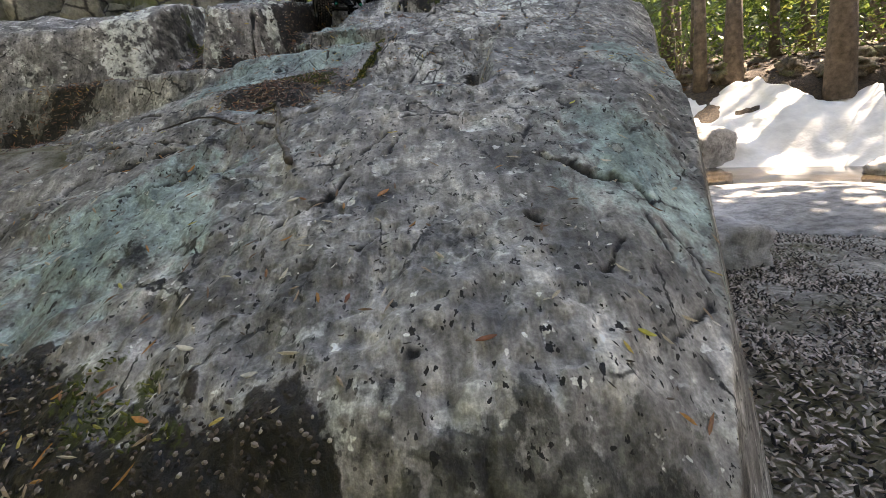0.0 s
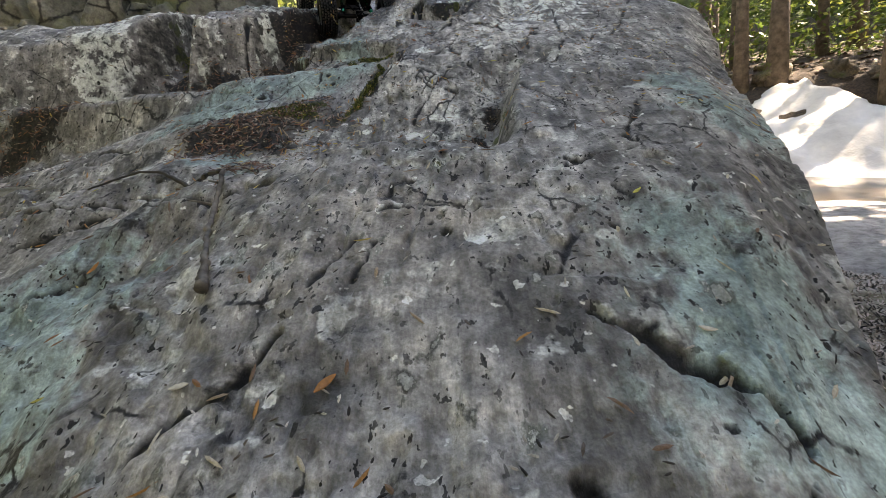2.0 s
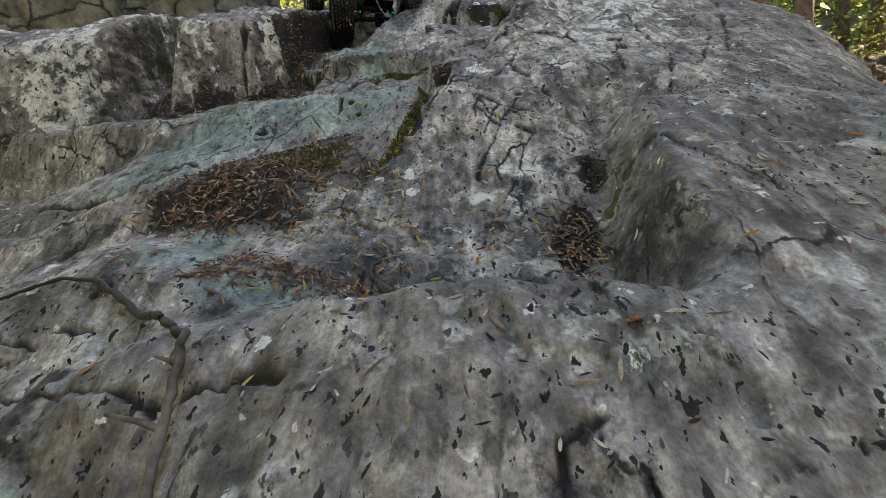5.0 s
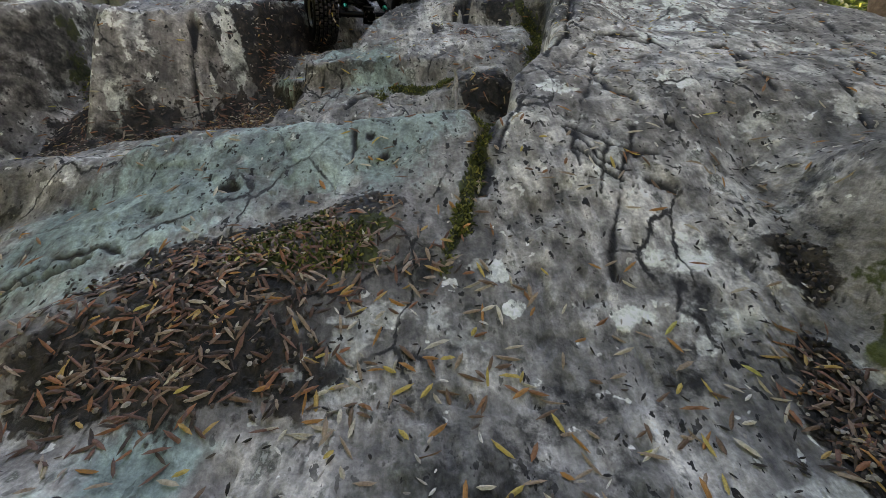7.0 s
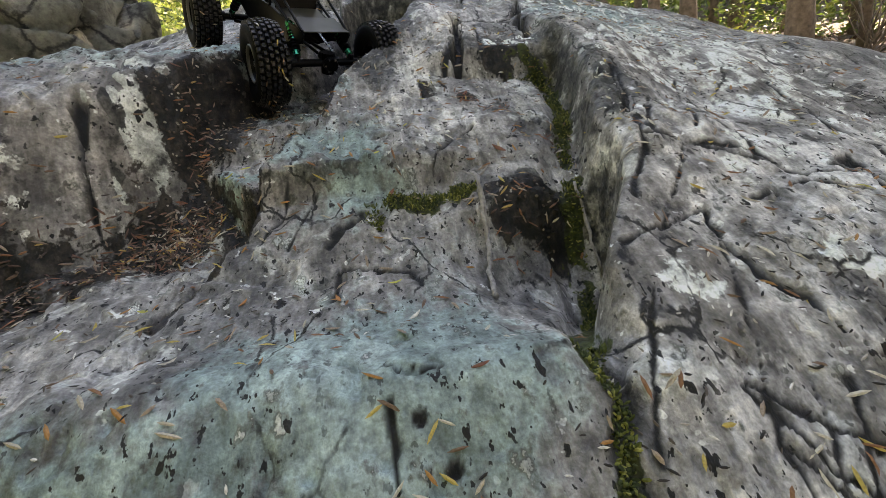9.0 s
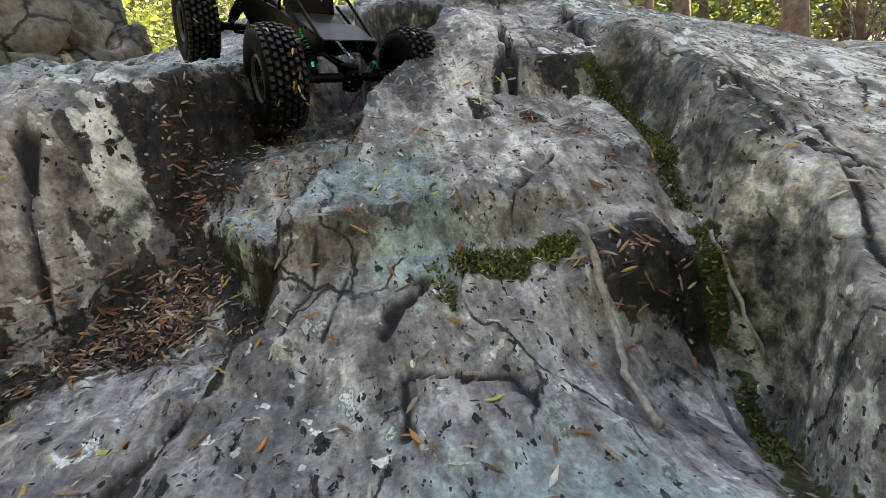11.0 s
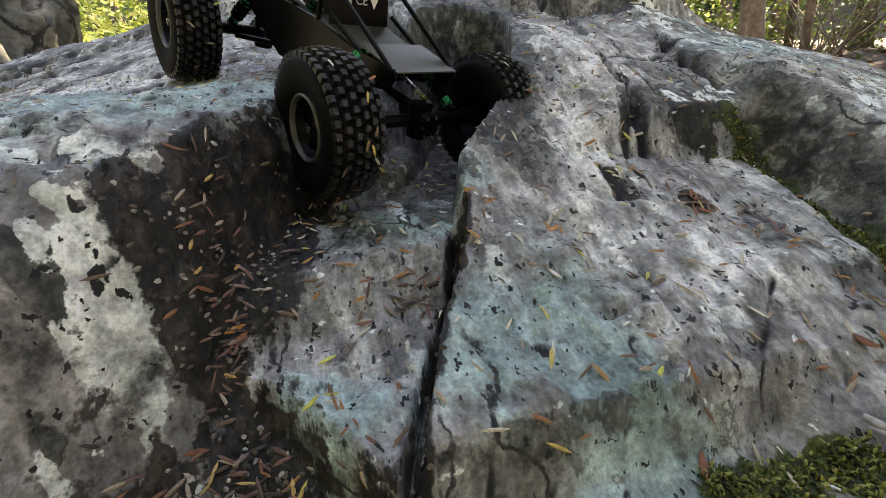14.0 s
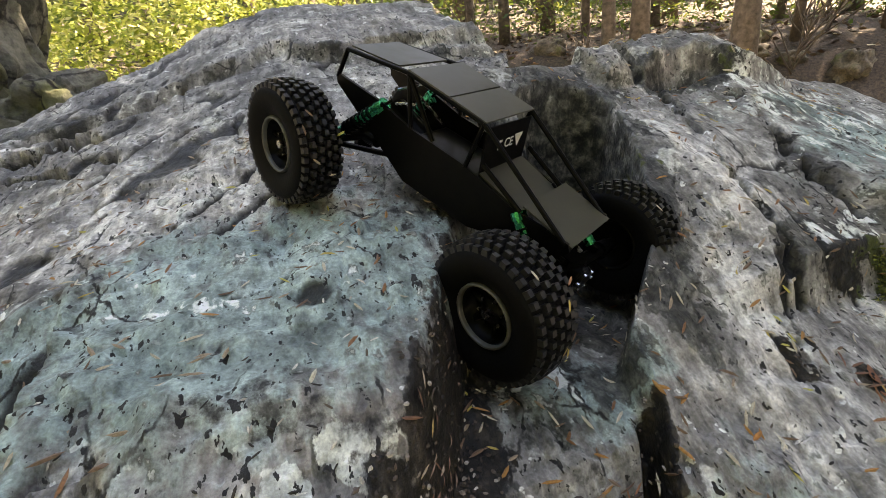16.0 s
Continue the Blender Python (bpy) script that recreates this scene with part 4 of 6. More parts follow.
def tube(points, radii, sides=7):
    """A bent tapering stem through points, as verts and faces."""
    verts, faces = [], []
    pts = [Vector(p) for p in points]
    for i, p in enumerate(pts):
        d = (pts[min(i + 1, len(pts) - 1)] - pts[max(i - 1, 0)]).normalized()
        u = d.orthogonal().normalized()
        v = d.cross(u)
        for k in range(sides):
            a = 2 * math.pi * k / sides
            verts.append(p + radii[i] * (math.cos(a) * u + math.sin(a) * v))
    for i in range(len(pts) - 1):
        for k in range(sides):
            a, b = i * sides + k, i * sides + (k + 1) % sides
            faces.append((a, b, b + sides, a + sides))
    faces.append(tuple(range(sides - 1, -1, -1)))
    faces.append(tuple(range((len(pts) - 1) * sides, len(pts) * sides)))
    return verts, faces


def sheet(name, xs, ys, height, material):
    """A ground sheet over a grid of lines."""
    gx, gy = np.meshgrid(xs, ys)
    gz = height(gx, gy)
    nx, ny = len(xs), len(ys)
    me = bpy.data.meshes.new(name)
    me.vertices.add(nx * ny)
    me.vertices.foreach_set("co", np.stack([gx, gy, gz], -1).astype(np.float32).ravel())
    i = (np.arange(ny - 1)[:, None] * nx + np.arange(nx - 1)[None]).ravel()
    quads = np.stack([i, i + 1, i + nx + 1, i + nx], -1)
    me.loops.add(quads.size)
    me.loops.foreach_set("vertex_index", quads.ravel().astype(np.int32))
    me.polygons.add(len(quads))
    me.polygons.foreach_set("loop_start", np.arange(0, quads.size, 4, dtype=np.int32))
    me.polygons.foreach_set("use_smooth", np.ones(len(quads), dtype=bool))
    me.update(calc_edges=True)
    me.materials.append(material)
    return new(name, me)


def lines(*runs):
    """Grid lines: runs of (from, to, spacing)."""
    return np.unique(np.concatenate([np.arange(a, b + 1e-9, s) for a, b, s in runs]).round(5))


# ---- land ----
def ground_height(x, y):
    s = 0.55 * x + 0.835 * y
    near = 0.24 - 0.075 * np.maximum(0, s - 1.2) + 0.03 * fbm(x, y, 0.4, 3, 31)
    pool = step(3.7, 4.3, s + 0.3 * vnoise(x, y, 1.5, 4)) * step(7.2, 6.6, s + 0.25 * vnoise(x, y, 1.2, 5))
    z = near * (1 - pool) - 0.25 * pool
    bank = 1.25 * step(6.4, 8.6, s) + 0.10 * np.maximum(0, s - 8.6) + 0.10 * fbm(x, y, 1.3, 3, 33) * step(6.4, 7.5, s)
    z = np.where(s > 6.4, np.maximum(z, bank - 0.25 * step(7.0, 6.4, s)), z)
    left = 0.70 + 0.06 * fbm(x, y, 0.6, 3, 35) + 0.05 * np.maximum(0, y - 2) + 0.05 * np.maximum(0, -x - 2)
    k = step(0.1, -0.7, x - 0.15 * y) * step(0.2, 1.0, y)
    z = z * (1 - k) + left * k
    return z + 0.12 * np.maximum(0, np.hypot(x, y) - 16) * step(-1, 3, y)


ground = tagged(sheet("ground", lines((-70, -10, 4), (-10, -2, 0.5), (-2, 3, 0.06), (3, 10, 0.15), (10, 70, 3)),
                      lines((-70, -6, 4), (-6, -0.6, 0.5), (-0.6, 4, 0.06), (4, 10, 0.15), (10, 80, 3)), ground_height, LITTER),
                "brown forest floor of needles and earth", "ground", kind="structure")
ground_co = np.empty(len(ground.data.vertices) * 3, np.float32)
ground.data.vertices.foreach_get("co", ground_co)
ground_co = ground_co.reshape(-1, 3).astype(float)
bank_layer = ground.data.attributes.new("bank", "FLOAT", "POINT")
bank_layer.data.foreach_set("value", step(5.6, 6.6, 0.55 * ground_co[:, 0] + 0.835 * ground_co[:, 1]).astype(np.float32))
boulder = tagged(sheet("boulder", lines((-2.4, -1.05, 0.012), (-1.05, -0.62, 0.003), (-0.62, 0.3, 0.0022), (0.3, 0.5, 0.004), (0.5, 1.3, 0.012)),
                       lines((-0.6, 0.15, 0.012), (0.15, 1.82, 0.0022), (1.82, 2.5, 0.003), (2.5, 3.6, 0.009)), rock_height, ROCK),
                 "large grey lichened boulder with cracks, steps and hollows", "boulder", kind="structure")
rock_co = np.empty(len(boulder.data.vertices) * 3, np.float32)
boulder.data.vertices.foreach_get("co", rock_co)
rock_co = rock_co.reshape(-1, 3).astype(float)
for mark_name, values in zip(("moss", "dirt_and_shade", "film", "pale", "crust_and_shade", "worn", "crack"), rock_marks(rock_co[:, 0], rock_co[:, 1])):
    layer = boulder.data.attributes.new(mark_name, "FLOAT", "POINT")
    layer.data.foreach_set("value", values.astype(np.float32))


# ---- water, trees, far rocks ----
wm, wt, wb = nodes_of("still_water")
wb.inputs["Base Color"].default_value = (0.06, 0.045, 0.03, 1)
wb.inputs["Roughness"].default_value = 0.04
wb.inputs["IOR"].default_value = 1.33
rip = noise_of(wt, 5.0, 3, 0.5, 0, (1, 1, 1))
bump(wt, wb, [(rip.outputs[0], 0.12, 0.02)])
bm = bmesh.new()
bmesh.ops.create_grid(bm, x_segments=4, y_segments=4, size=1.0, matrix=pose(4.0, 4.2, 0.0, 0, 0, -33.4) @ Matrix.Diagonal((9, 3.0, 1, 1)))
me = bpy.data.meshes.new("water")
bm.to_mesh(me), bm.free()
me.materials.append(wm)
tagged(new("water", me), "still brown stream pool with bright reflections", "water", kind="structure")


def leaves(count, place, size, seed, flat=0.6):
    """Many small leaves as verts and faces; place(rng, count) gives their points."""
    r = np.random.default_rng(seed)
    p = place(r, count)
    d = r.normal(0, 1, (count, 3)) * (1, 1, flat)
    d /= np.linalg.norm(d, axis=1, keepdims=True)
    u = np.cross(d, r.normal(0, 1, (count, 3)) * (0.4, 0.4, 1))
    u /= np.linalg.norm(u, axis=1, keepdims=True)
    s = size * r.uniform(0.6, 1.4, (count, 1))
    verts = np.stack([p - d * s, p + u * s * 0.45, p + d * s, p - u * s * 0.45], 1).reshape(-1, 3)
    return verts.tolist(), [(a, a + 1, a + 2, a + 3) for a in range(0, 4 * count, 4)]


def tree(x, y, girth, tall, seed, lean=(0, 0), crown_at=None, crown=1200, spread=2.2, leaf=0.16, label="tall forest tree with brown bark and bare lower trunk"):
    rng = random.Random(seed)
    z = float(ground_height(np.array([x]), np.array([y]))[0]) - 0.06
    ob = thing("tree", label, "tree", pose(x, y, z))
    pts, rad = [], []
    for k in range(9):
        f = k / 8
        pts.append((lean[0] * f * tall + rng.uniform(-0.03, 0.03), lean[1] * f * tall + rng.uniform(-0.03, 0.03), f * tall))
        rad.append(girth / 2 * (1 - 0.75 * f) * (1.3 if k == 0 else 1))
    v, f = tube(pts, rad, 12)
    for k in range(7):
        a, h = rng.uniform(0, 6.28), rng.uniform(0.25, 0.8) * tall
        ln = rng.uniform(0.5, 1.4)
        c = (lean[0] * h, lean[1] * h, h)
        v2, f2 = tube([c, (c[0] + ln * math.cos(a) * 0.5, c[1] + ln * math.sin(a) * 0.5, h + 0.05), (c[0] + ln * math.cos(a), c[1] + ln * math.sin(a), h - 0.1)], [girth * 0.09, girth * 0.05, girth * 0.02], 6)
        f += [tuple(i + len(v) for i in q) for q in f2]
        v += v2
    trunk = new("trunk", mesh_from("trunk", v, f, BARK, True))
    trunk.parent = ob
    cx, cy, cz = crown_at or (lean[0] * tall, lean[1] * tall, tall * 0.85)

    def where(r, n):
        a, q = r.uniform(0, 6.283, n), np.sqrt(r.random(n))
        return np.stack([cx + spread * q * np.cos(a), cy + spread * q * np.sin(a), cz + r.normal(0, tall * 0.09, n)], -1)
    v, f = leaves(crown, where, leaf, seed + 5)
    cr = new("crown", mesh_from("crown", v, f, LEAF))
    cr.parent = ob
    return ob


for k, (x, y, g, ln, back) in enumerate([(4.23, 6.97, 0.22, -0.06, 0.03), (3.86, 7.09, 0.16, -0.05, 0.03), (4.94, 5.98, 0.27, -0.05, 0.03), (6.0, 6.1, 0.10, -0.03, 0.03), (5.13, 10.85, 0.27, -0.05, 0.04),
                                         (2.9, 9.6, 0.13, -0.06, 0.02), (3.6, 11.5, 0.24, -0.03, 0.03), (3.5, 9.5, 0.17, -0.04, 0.03), (6.85, 5.6, 0.12, -0.05, 0.03), (8.3, 5.9, 0.15, -0.06, 0.03), (7.4, 9.8, 0.25, -0.05, 0.03),
                                         (9.3, 7.6, 0.3, -0.06, 0.03), (1.2, 13.5, 0.2, -0.02, 0.02), (6.4, 13.2, 0.3, -0.04, 0.03), (-4.0, 14.0, 0.25, 0, 0.02), (9.8, 11.0, 0.3, -0.06, 0.02), (4.6, 14.5, 0.3, -0.03, 0.02), (2.3, 12.4, 0.18, -0.02, 0.02), (12.2, 11.6, 0.3, -0.03, 0.02), (5.9, 8.6, 0.14, -0.05, 0.03), (7.3, 7.4, 0.11, -0.04, 0.02), (4.6, 8.7, 0.12, -0.03, 0.03), (14.6, 6.8, 0.3, 0, 0.02), (13.5, 4.8, 0.3, 0, 0.02), (15.2, 8.8, 0.3, 0, 0.02)]):
    # dense crowns, several on added trees out of view, shade the far bank
    tree(x, y, g, 9.0 + (k * 37 % 11) * 0.3, 50 + k, (ln, back), crown=1300 if k in (15, 18, 22, 23, 24) else 40 if k in (4, 7, 8, 9, 10, 11, 19, 20, 21) else 150)
# crowns pulled far off their trunks, out of view, added for shade
for x, y, dx, dy, h, seed in [(-3.0, 14.2, 0.9, -4.1, 8.0, 91), (-0.8, 14.6, 0.5, -4.8, 8.0, 92), (0.6, 14.4, 0.9, -4.0, 8.2, 93)]:
    tree(x, y, 0.3, 9.5, seed, (0, 0), (dx, dy, h), 500, 1.9, 0.16)
# unseen trees beside the stream, added so that their crowns shade the boulder
tree(5.2, 0.6, 0.5, 10.0, 80, (0, 0), (-1.3, 2.1, 6.4), 11500, 2.5, 0.16, "unseen leafy tree added so that its crown shades the boulder")
# this one's crown hangs out of view, added to shade the cliff
tree(1.0, 12.0, 0.25, 10.0, 95, (0, 0), (2.9, -4.2, 8.6), 3200, 2.5, 0.17)
tree(4.6, -1.4, 0.4, 10.0, 81, (0, 0), (-0.9, 2.0, 6.4), 7000, 2.2, 0.17, "unseen leafy tree added to shade the ground by the boulder")
# the wood behind: unseen leafy trees, added to close the sky there
for k, (x, y, h) in enumerate([(-4.2, -1.8, 4.4), (-2.6, -3.2, 4.6), (-0.6, -3.6, 4.2), (1.4, -3.4, 4.8), (-5.0, 0.6, 4.6), (-3.4, -5.0, 6.8), (-0.2, -5.4, 7.0), (2.6, -5.2, 6.6), (-6.4, -2.0, 6.6), (-5.2, 2.6, 4.4), (-6.2, 1.6, 7.0), (-4.4, 0.0, 6.4)]):
    tree(x, y, 0.28, 9.0, 120 + k, (0, 0), (0, 0, h), 2600, 1.9, 0.17, "unseen leafy tree added to block sky light")


def lump(name, label, place, radii, material, seed, turn=0, rough=0.18, detail=4, kind="", category="rock", blocky=0.0):
    """A weathered boulder, sunk a little into the ground."""
    bm = bmesh.new()
    bmesh.ops.create_icosphere(bm, subdivisions=detail, radius=1.0)
    off = Vector((seed * 3.1, seed * 1.7, seed * 0.9))
    for v in bm.verts:
        p = v.co.copy()
        box_like = p / max(abs(p.x), abs(p.y), abs(p.z)) * 0.85
        p = p.lerp(box_like, 0.45)
        n = noise.fractal(p * 1.6 + off, 0.9, 2.1, 4) * rough + abs(noise.noise(p * 4 + off)) * rough * 0.35
        if blocky:
            q = p * 2.3 + off + 0.25 * noise.noise_vector(p * 2.0 + off)
            far, spots = noise.voronoi(q)
            n += blocky * (noise.cell(spots[0] * 9.7) - 0.3) - 0.10 * max(0.0, 1 - (far[1] - far[0]) / 0.10)
        v.co = Vector((p.x * radii[0], p.y * radii[1], p.z * radii[2])) * (1 + n)
    me = bpy.data.meshes.new(name)
    bm.to_mesh(me), bm.free()
    me.materials.append(material)
    me.polygons.foreach_set("use_smooth", [True] * len(me.polygons))
    ob = new(name, me)
    ob.matrix_world = pose(*place, 0, 0, turn)
    return tagged(ob, label, category, kind=kind)


lump("cliff", "tall grey-green cliff of cracked mossy rock", (-4.25, 6.3, 1.3), (1.95, 1.1, 2.6), MOSSY_ROCK, 3, 12, 0.20, 7, "structure", "cliff", 0.16)
lump("rock", "low cracked rock ledge beside the cliff", (-2.35, 6.0, 0.75), (0.55, 0.5, 0.55), MOSSY_ROCK, 5, 20, 0.25, 6, blocky=0.2)
lump("rock", "wide smooth grey slab at the edge of the pool", (2.1, 2.45, -0.02), (1.15, 0.95, 0.24), SLAB_ROCK, 8, -25, 0.10, 5)
lump("rock", "dark wet stone beside the boulder", (0.92, 1.50, 0.22), (0.16, 0.12, 0.12), SLAB_ROCK, 9, 10, 0.2)
lump("rock", "low rounded stone in the pool", (4.3, 4.3, 0.0), (0.35, 0.25, 0.16), SLAB_ROCK, 11, 30, 0.2)
lump("rock", "brown boulder standing at the waterline", (3.25, 5.85, 0.15), (0.32, 0.3, 0.36), SLAB_ROCK, 12, 0, 0.2)
for k, (u, v, r) in enumerate([(-0.9, 8.35, 0.18), (-0.35, 8.3, 0.28), (0.35, 8.25, 0.17), (0.95, 8.15, 0.3), (1.5, 8.0, 0.16), (2.1, 7.85, 0.26), (2.8, 7.6, 0.2), (1.2, 8.6, 0.2), (-1.5, 8.45, 0.24)]):
    x, y = 0.55 * v + 0.835 * u, 0.835 * v - 0.55 * u
    lump("rock", "mossy bank stone among roots and brown leaves", (x, y, float(ground_height(np.array([x]), np.array([y]))[0]) + 0.02), (r, r * (0.6 + 0.1 * (k % 4)), r * (0.45 + 0.15 * (k % 3))), BANK_ROCK, 20 + k, 40 * k, 0.42, 4)
# sunlit pale gravel bar along the far side of the pool
GRAVEL_TURN = Matrix.Rotation(radians(-33.4), 4, "Z")


def gravel_height(u, v):
    x, y = 0.835 * u + 0.55 * v, -0.55 * u + 0.835 * v
    edge = 7.95 + 0.20 * fbm(u, v * 0, 0.5, 3, 81) - 0.16 * np.maximum(0, u)
    inside = step(0.0, 0.12, edge - v)
    return 0.66 * (v - 6.47) + 0.08 * fbm(u, v, 0.35, 4, 82) * step(6.5, 6.8, v) - 1.2 * (1 - inside)


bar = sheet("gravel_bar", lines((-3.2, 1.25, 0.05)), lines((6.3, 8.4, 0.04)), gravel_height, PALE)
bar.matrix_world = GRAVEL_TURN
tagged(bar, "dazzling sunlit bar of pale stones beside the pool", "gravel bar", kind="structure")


def on_bank(r, n):
    x, y = r.uniform(-2, 11, 4 * n), r.uniform(4.5, 15, 4 * n)
    keep = 0.55 * x + 0.835 * y > 8.0
    x, y = x[keep][:n], y[keep][:n]
    return np.stack([x, y, ground_height(x, y) + 0.02], -1)


v, f = leaves(7000, on_bank, 0.045, 301, 0.15)
tagged(new("fallen_leaves", mesh_from("fallen_leaves", v, f, DRY_LEAF)), "dry brown and tan leaves covering the forest floor", "leaves", kind="stuff")


def thicket(centres, spread, tall):
    def where(r, n):
        c = np.array(centres)[r.integers(0, len(centres), n)]
        x, y = c[:, 0] + r.normal(0, spread, n), c[:, 1] + r.normal(0, spread, n)
        return np.stack([x, y, ground_height(x, y) + np.abs(r.normal(0, tall, n))], -1)
    return where


v, f = leaves(12000, thicket([(4.0, 10.0), (5.5, 9.2), (6.6, 8.6), (7.6, 8.0), (8.6, 7.2), (3.0, 11.5), (1.6, 12.2), (6.0, 11.0), (9.5, 6.6), (10.3, 5.5)], 0.75, 1.1), 0.05, 302)
tagged(new("undergrowth", mesh_from("undergrowth", v, f, LEAF)), "green leafy undergrowth between the trees", "bushes", kind="stuff")
# bushes in the lighter leaf, whose colour holds the sunshine
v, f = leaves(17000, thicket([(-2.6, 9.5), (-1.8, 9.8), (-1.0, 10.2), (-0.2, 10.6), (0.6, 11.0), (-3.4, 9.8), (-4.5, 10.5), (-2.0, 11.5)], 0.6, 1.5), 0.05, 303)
tagged(new("sun_coloured_bushes", mesh_from("sun_coloured_bushes", v, f, SUN_COLOURED_LEAF)), "yellow-green bushes in a clearing, sunlight put into their leaf colour", "bushes", kind="stuff")
v, f = leaves(9000, thicket([(a * 2.6 - 16, 17 + 2 * math.sin(a)) for a in range(15)], 1.6, 3.2), 0.2, 304)
tagged(new("far_woods", mesh_from("far_woods", v, f, LEAF)), "distant green woods closing off the view", "woods", kind="stuff")


def bare_twigs(x, y, z, seed):
    r = random.Random(seed)
    v, f = [], []
    for _ in range(9):
        a = Vector((0, 0, r.uniform(0.0, 0.3)))
        d = Vector((r.gauss(0, 0.35), r.gauss(0, 0.35), r.uniform(0.3, 1.2)))
        v2, f2 = tube([a, a + d * 0.5 + Vector((r.gauss(0, 0.06), r.gauss(0, 0.06), 0)), a + d], [0.012, 0.008, 0.003], 5)
        f += [tuple(i + len(v) for i in q) for q in f2]
        v += v2
    ob = new("bare_shrub", mesh_from("bare_shrub", v, f, BARK, True))
    ob.location = (x, y, z)
    tagged(ob, "bare tangled shrub of thin grey twigs", "shrub")


for k, (x, y) in enumerate([(5.5, 5.7), (5.9, 5.9), (6.3, 6.3), (6.7, 6.2), (3.6, 7.3), (2.4, 8.6)]):
    bare_twigs(x, y, float(ground_height(np.array([x]), np.array([y]))[0]) - 0.03, 400 + k)
# far wall of forest
bm = bmesh.new()
rings = []
for z in (-3.0, 2.0, 7.0, 14.0):
    rings.append([bm.verts.new((26 * math.sin(a / 40 * 2 * math.pi), 26 * math.cos(a / 40 * 2 * math.pi), z)) for a in range(40)])
for p, q in zip(rings, rings[1:]):
    for k in range(40):
        bm.faces.new((p[k], p[(k + 1) % 40], q[(k + 1) % 40], q[k]))
me = bpy.data.meshes.new("backdrop")
bm.to_mesh(me), bm.free()
me.materials.append(FOREST)
tagged(new("backdrop", me), "hazy wall of distant green forest", "forest", kind="structure")


# ---- radio-controlled rock crawler ----
def lug_ring(bm, radius, half, rows, around, size, deep):
    for r in range(rows):
        s = (r - (rows - 1) / 2) * 2 * half / rows
        rr = radius - 0.006 * (2 * s / (2 * half)) ** 2
        for k in range(around):
            a = 2 * math.pi * (k + 0.5 * (r % 2)) / around
            m = Matrix.Rotation(a, 4, "X") @ Matrix.Translation((s, 0, rr))
            q = [bm.verts.new(m @ Vector((size * i * w, size * 1.15 * j * w, deep * h))) for h, w in ((-0.5, 0.55), (0.5, 0.45)) for i, j in ((-1, -1), (1, -1), (1, 1), (-1, 1))]
            bm.faces.new(q[4:])
            for e in range(4):
                bm.faces.new((q[e], q[(e + 1) % 4], q[4 + (e + 1) % 4], q[4 + e]))


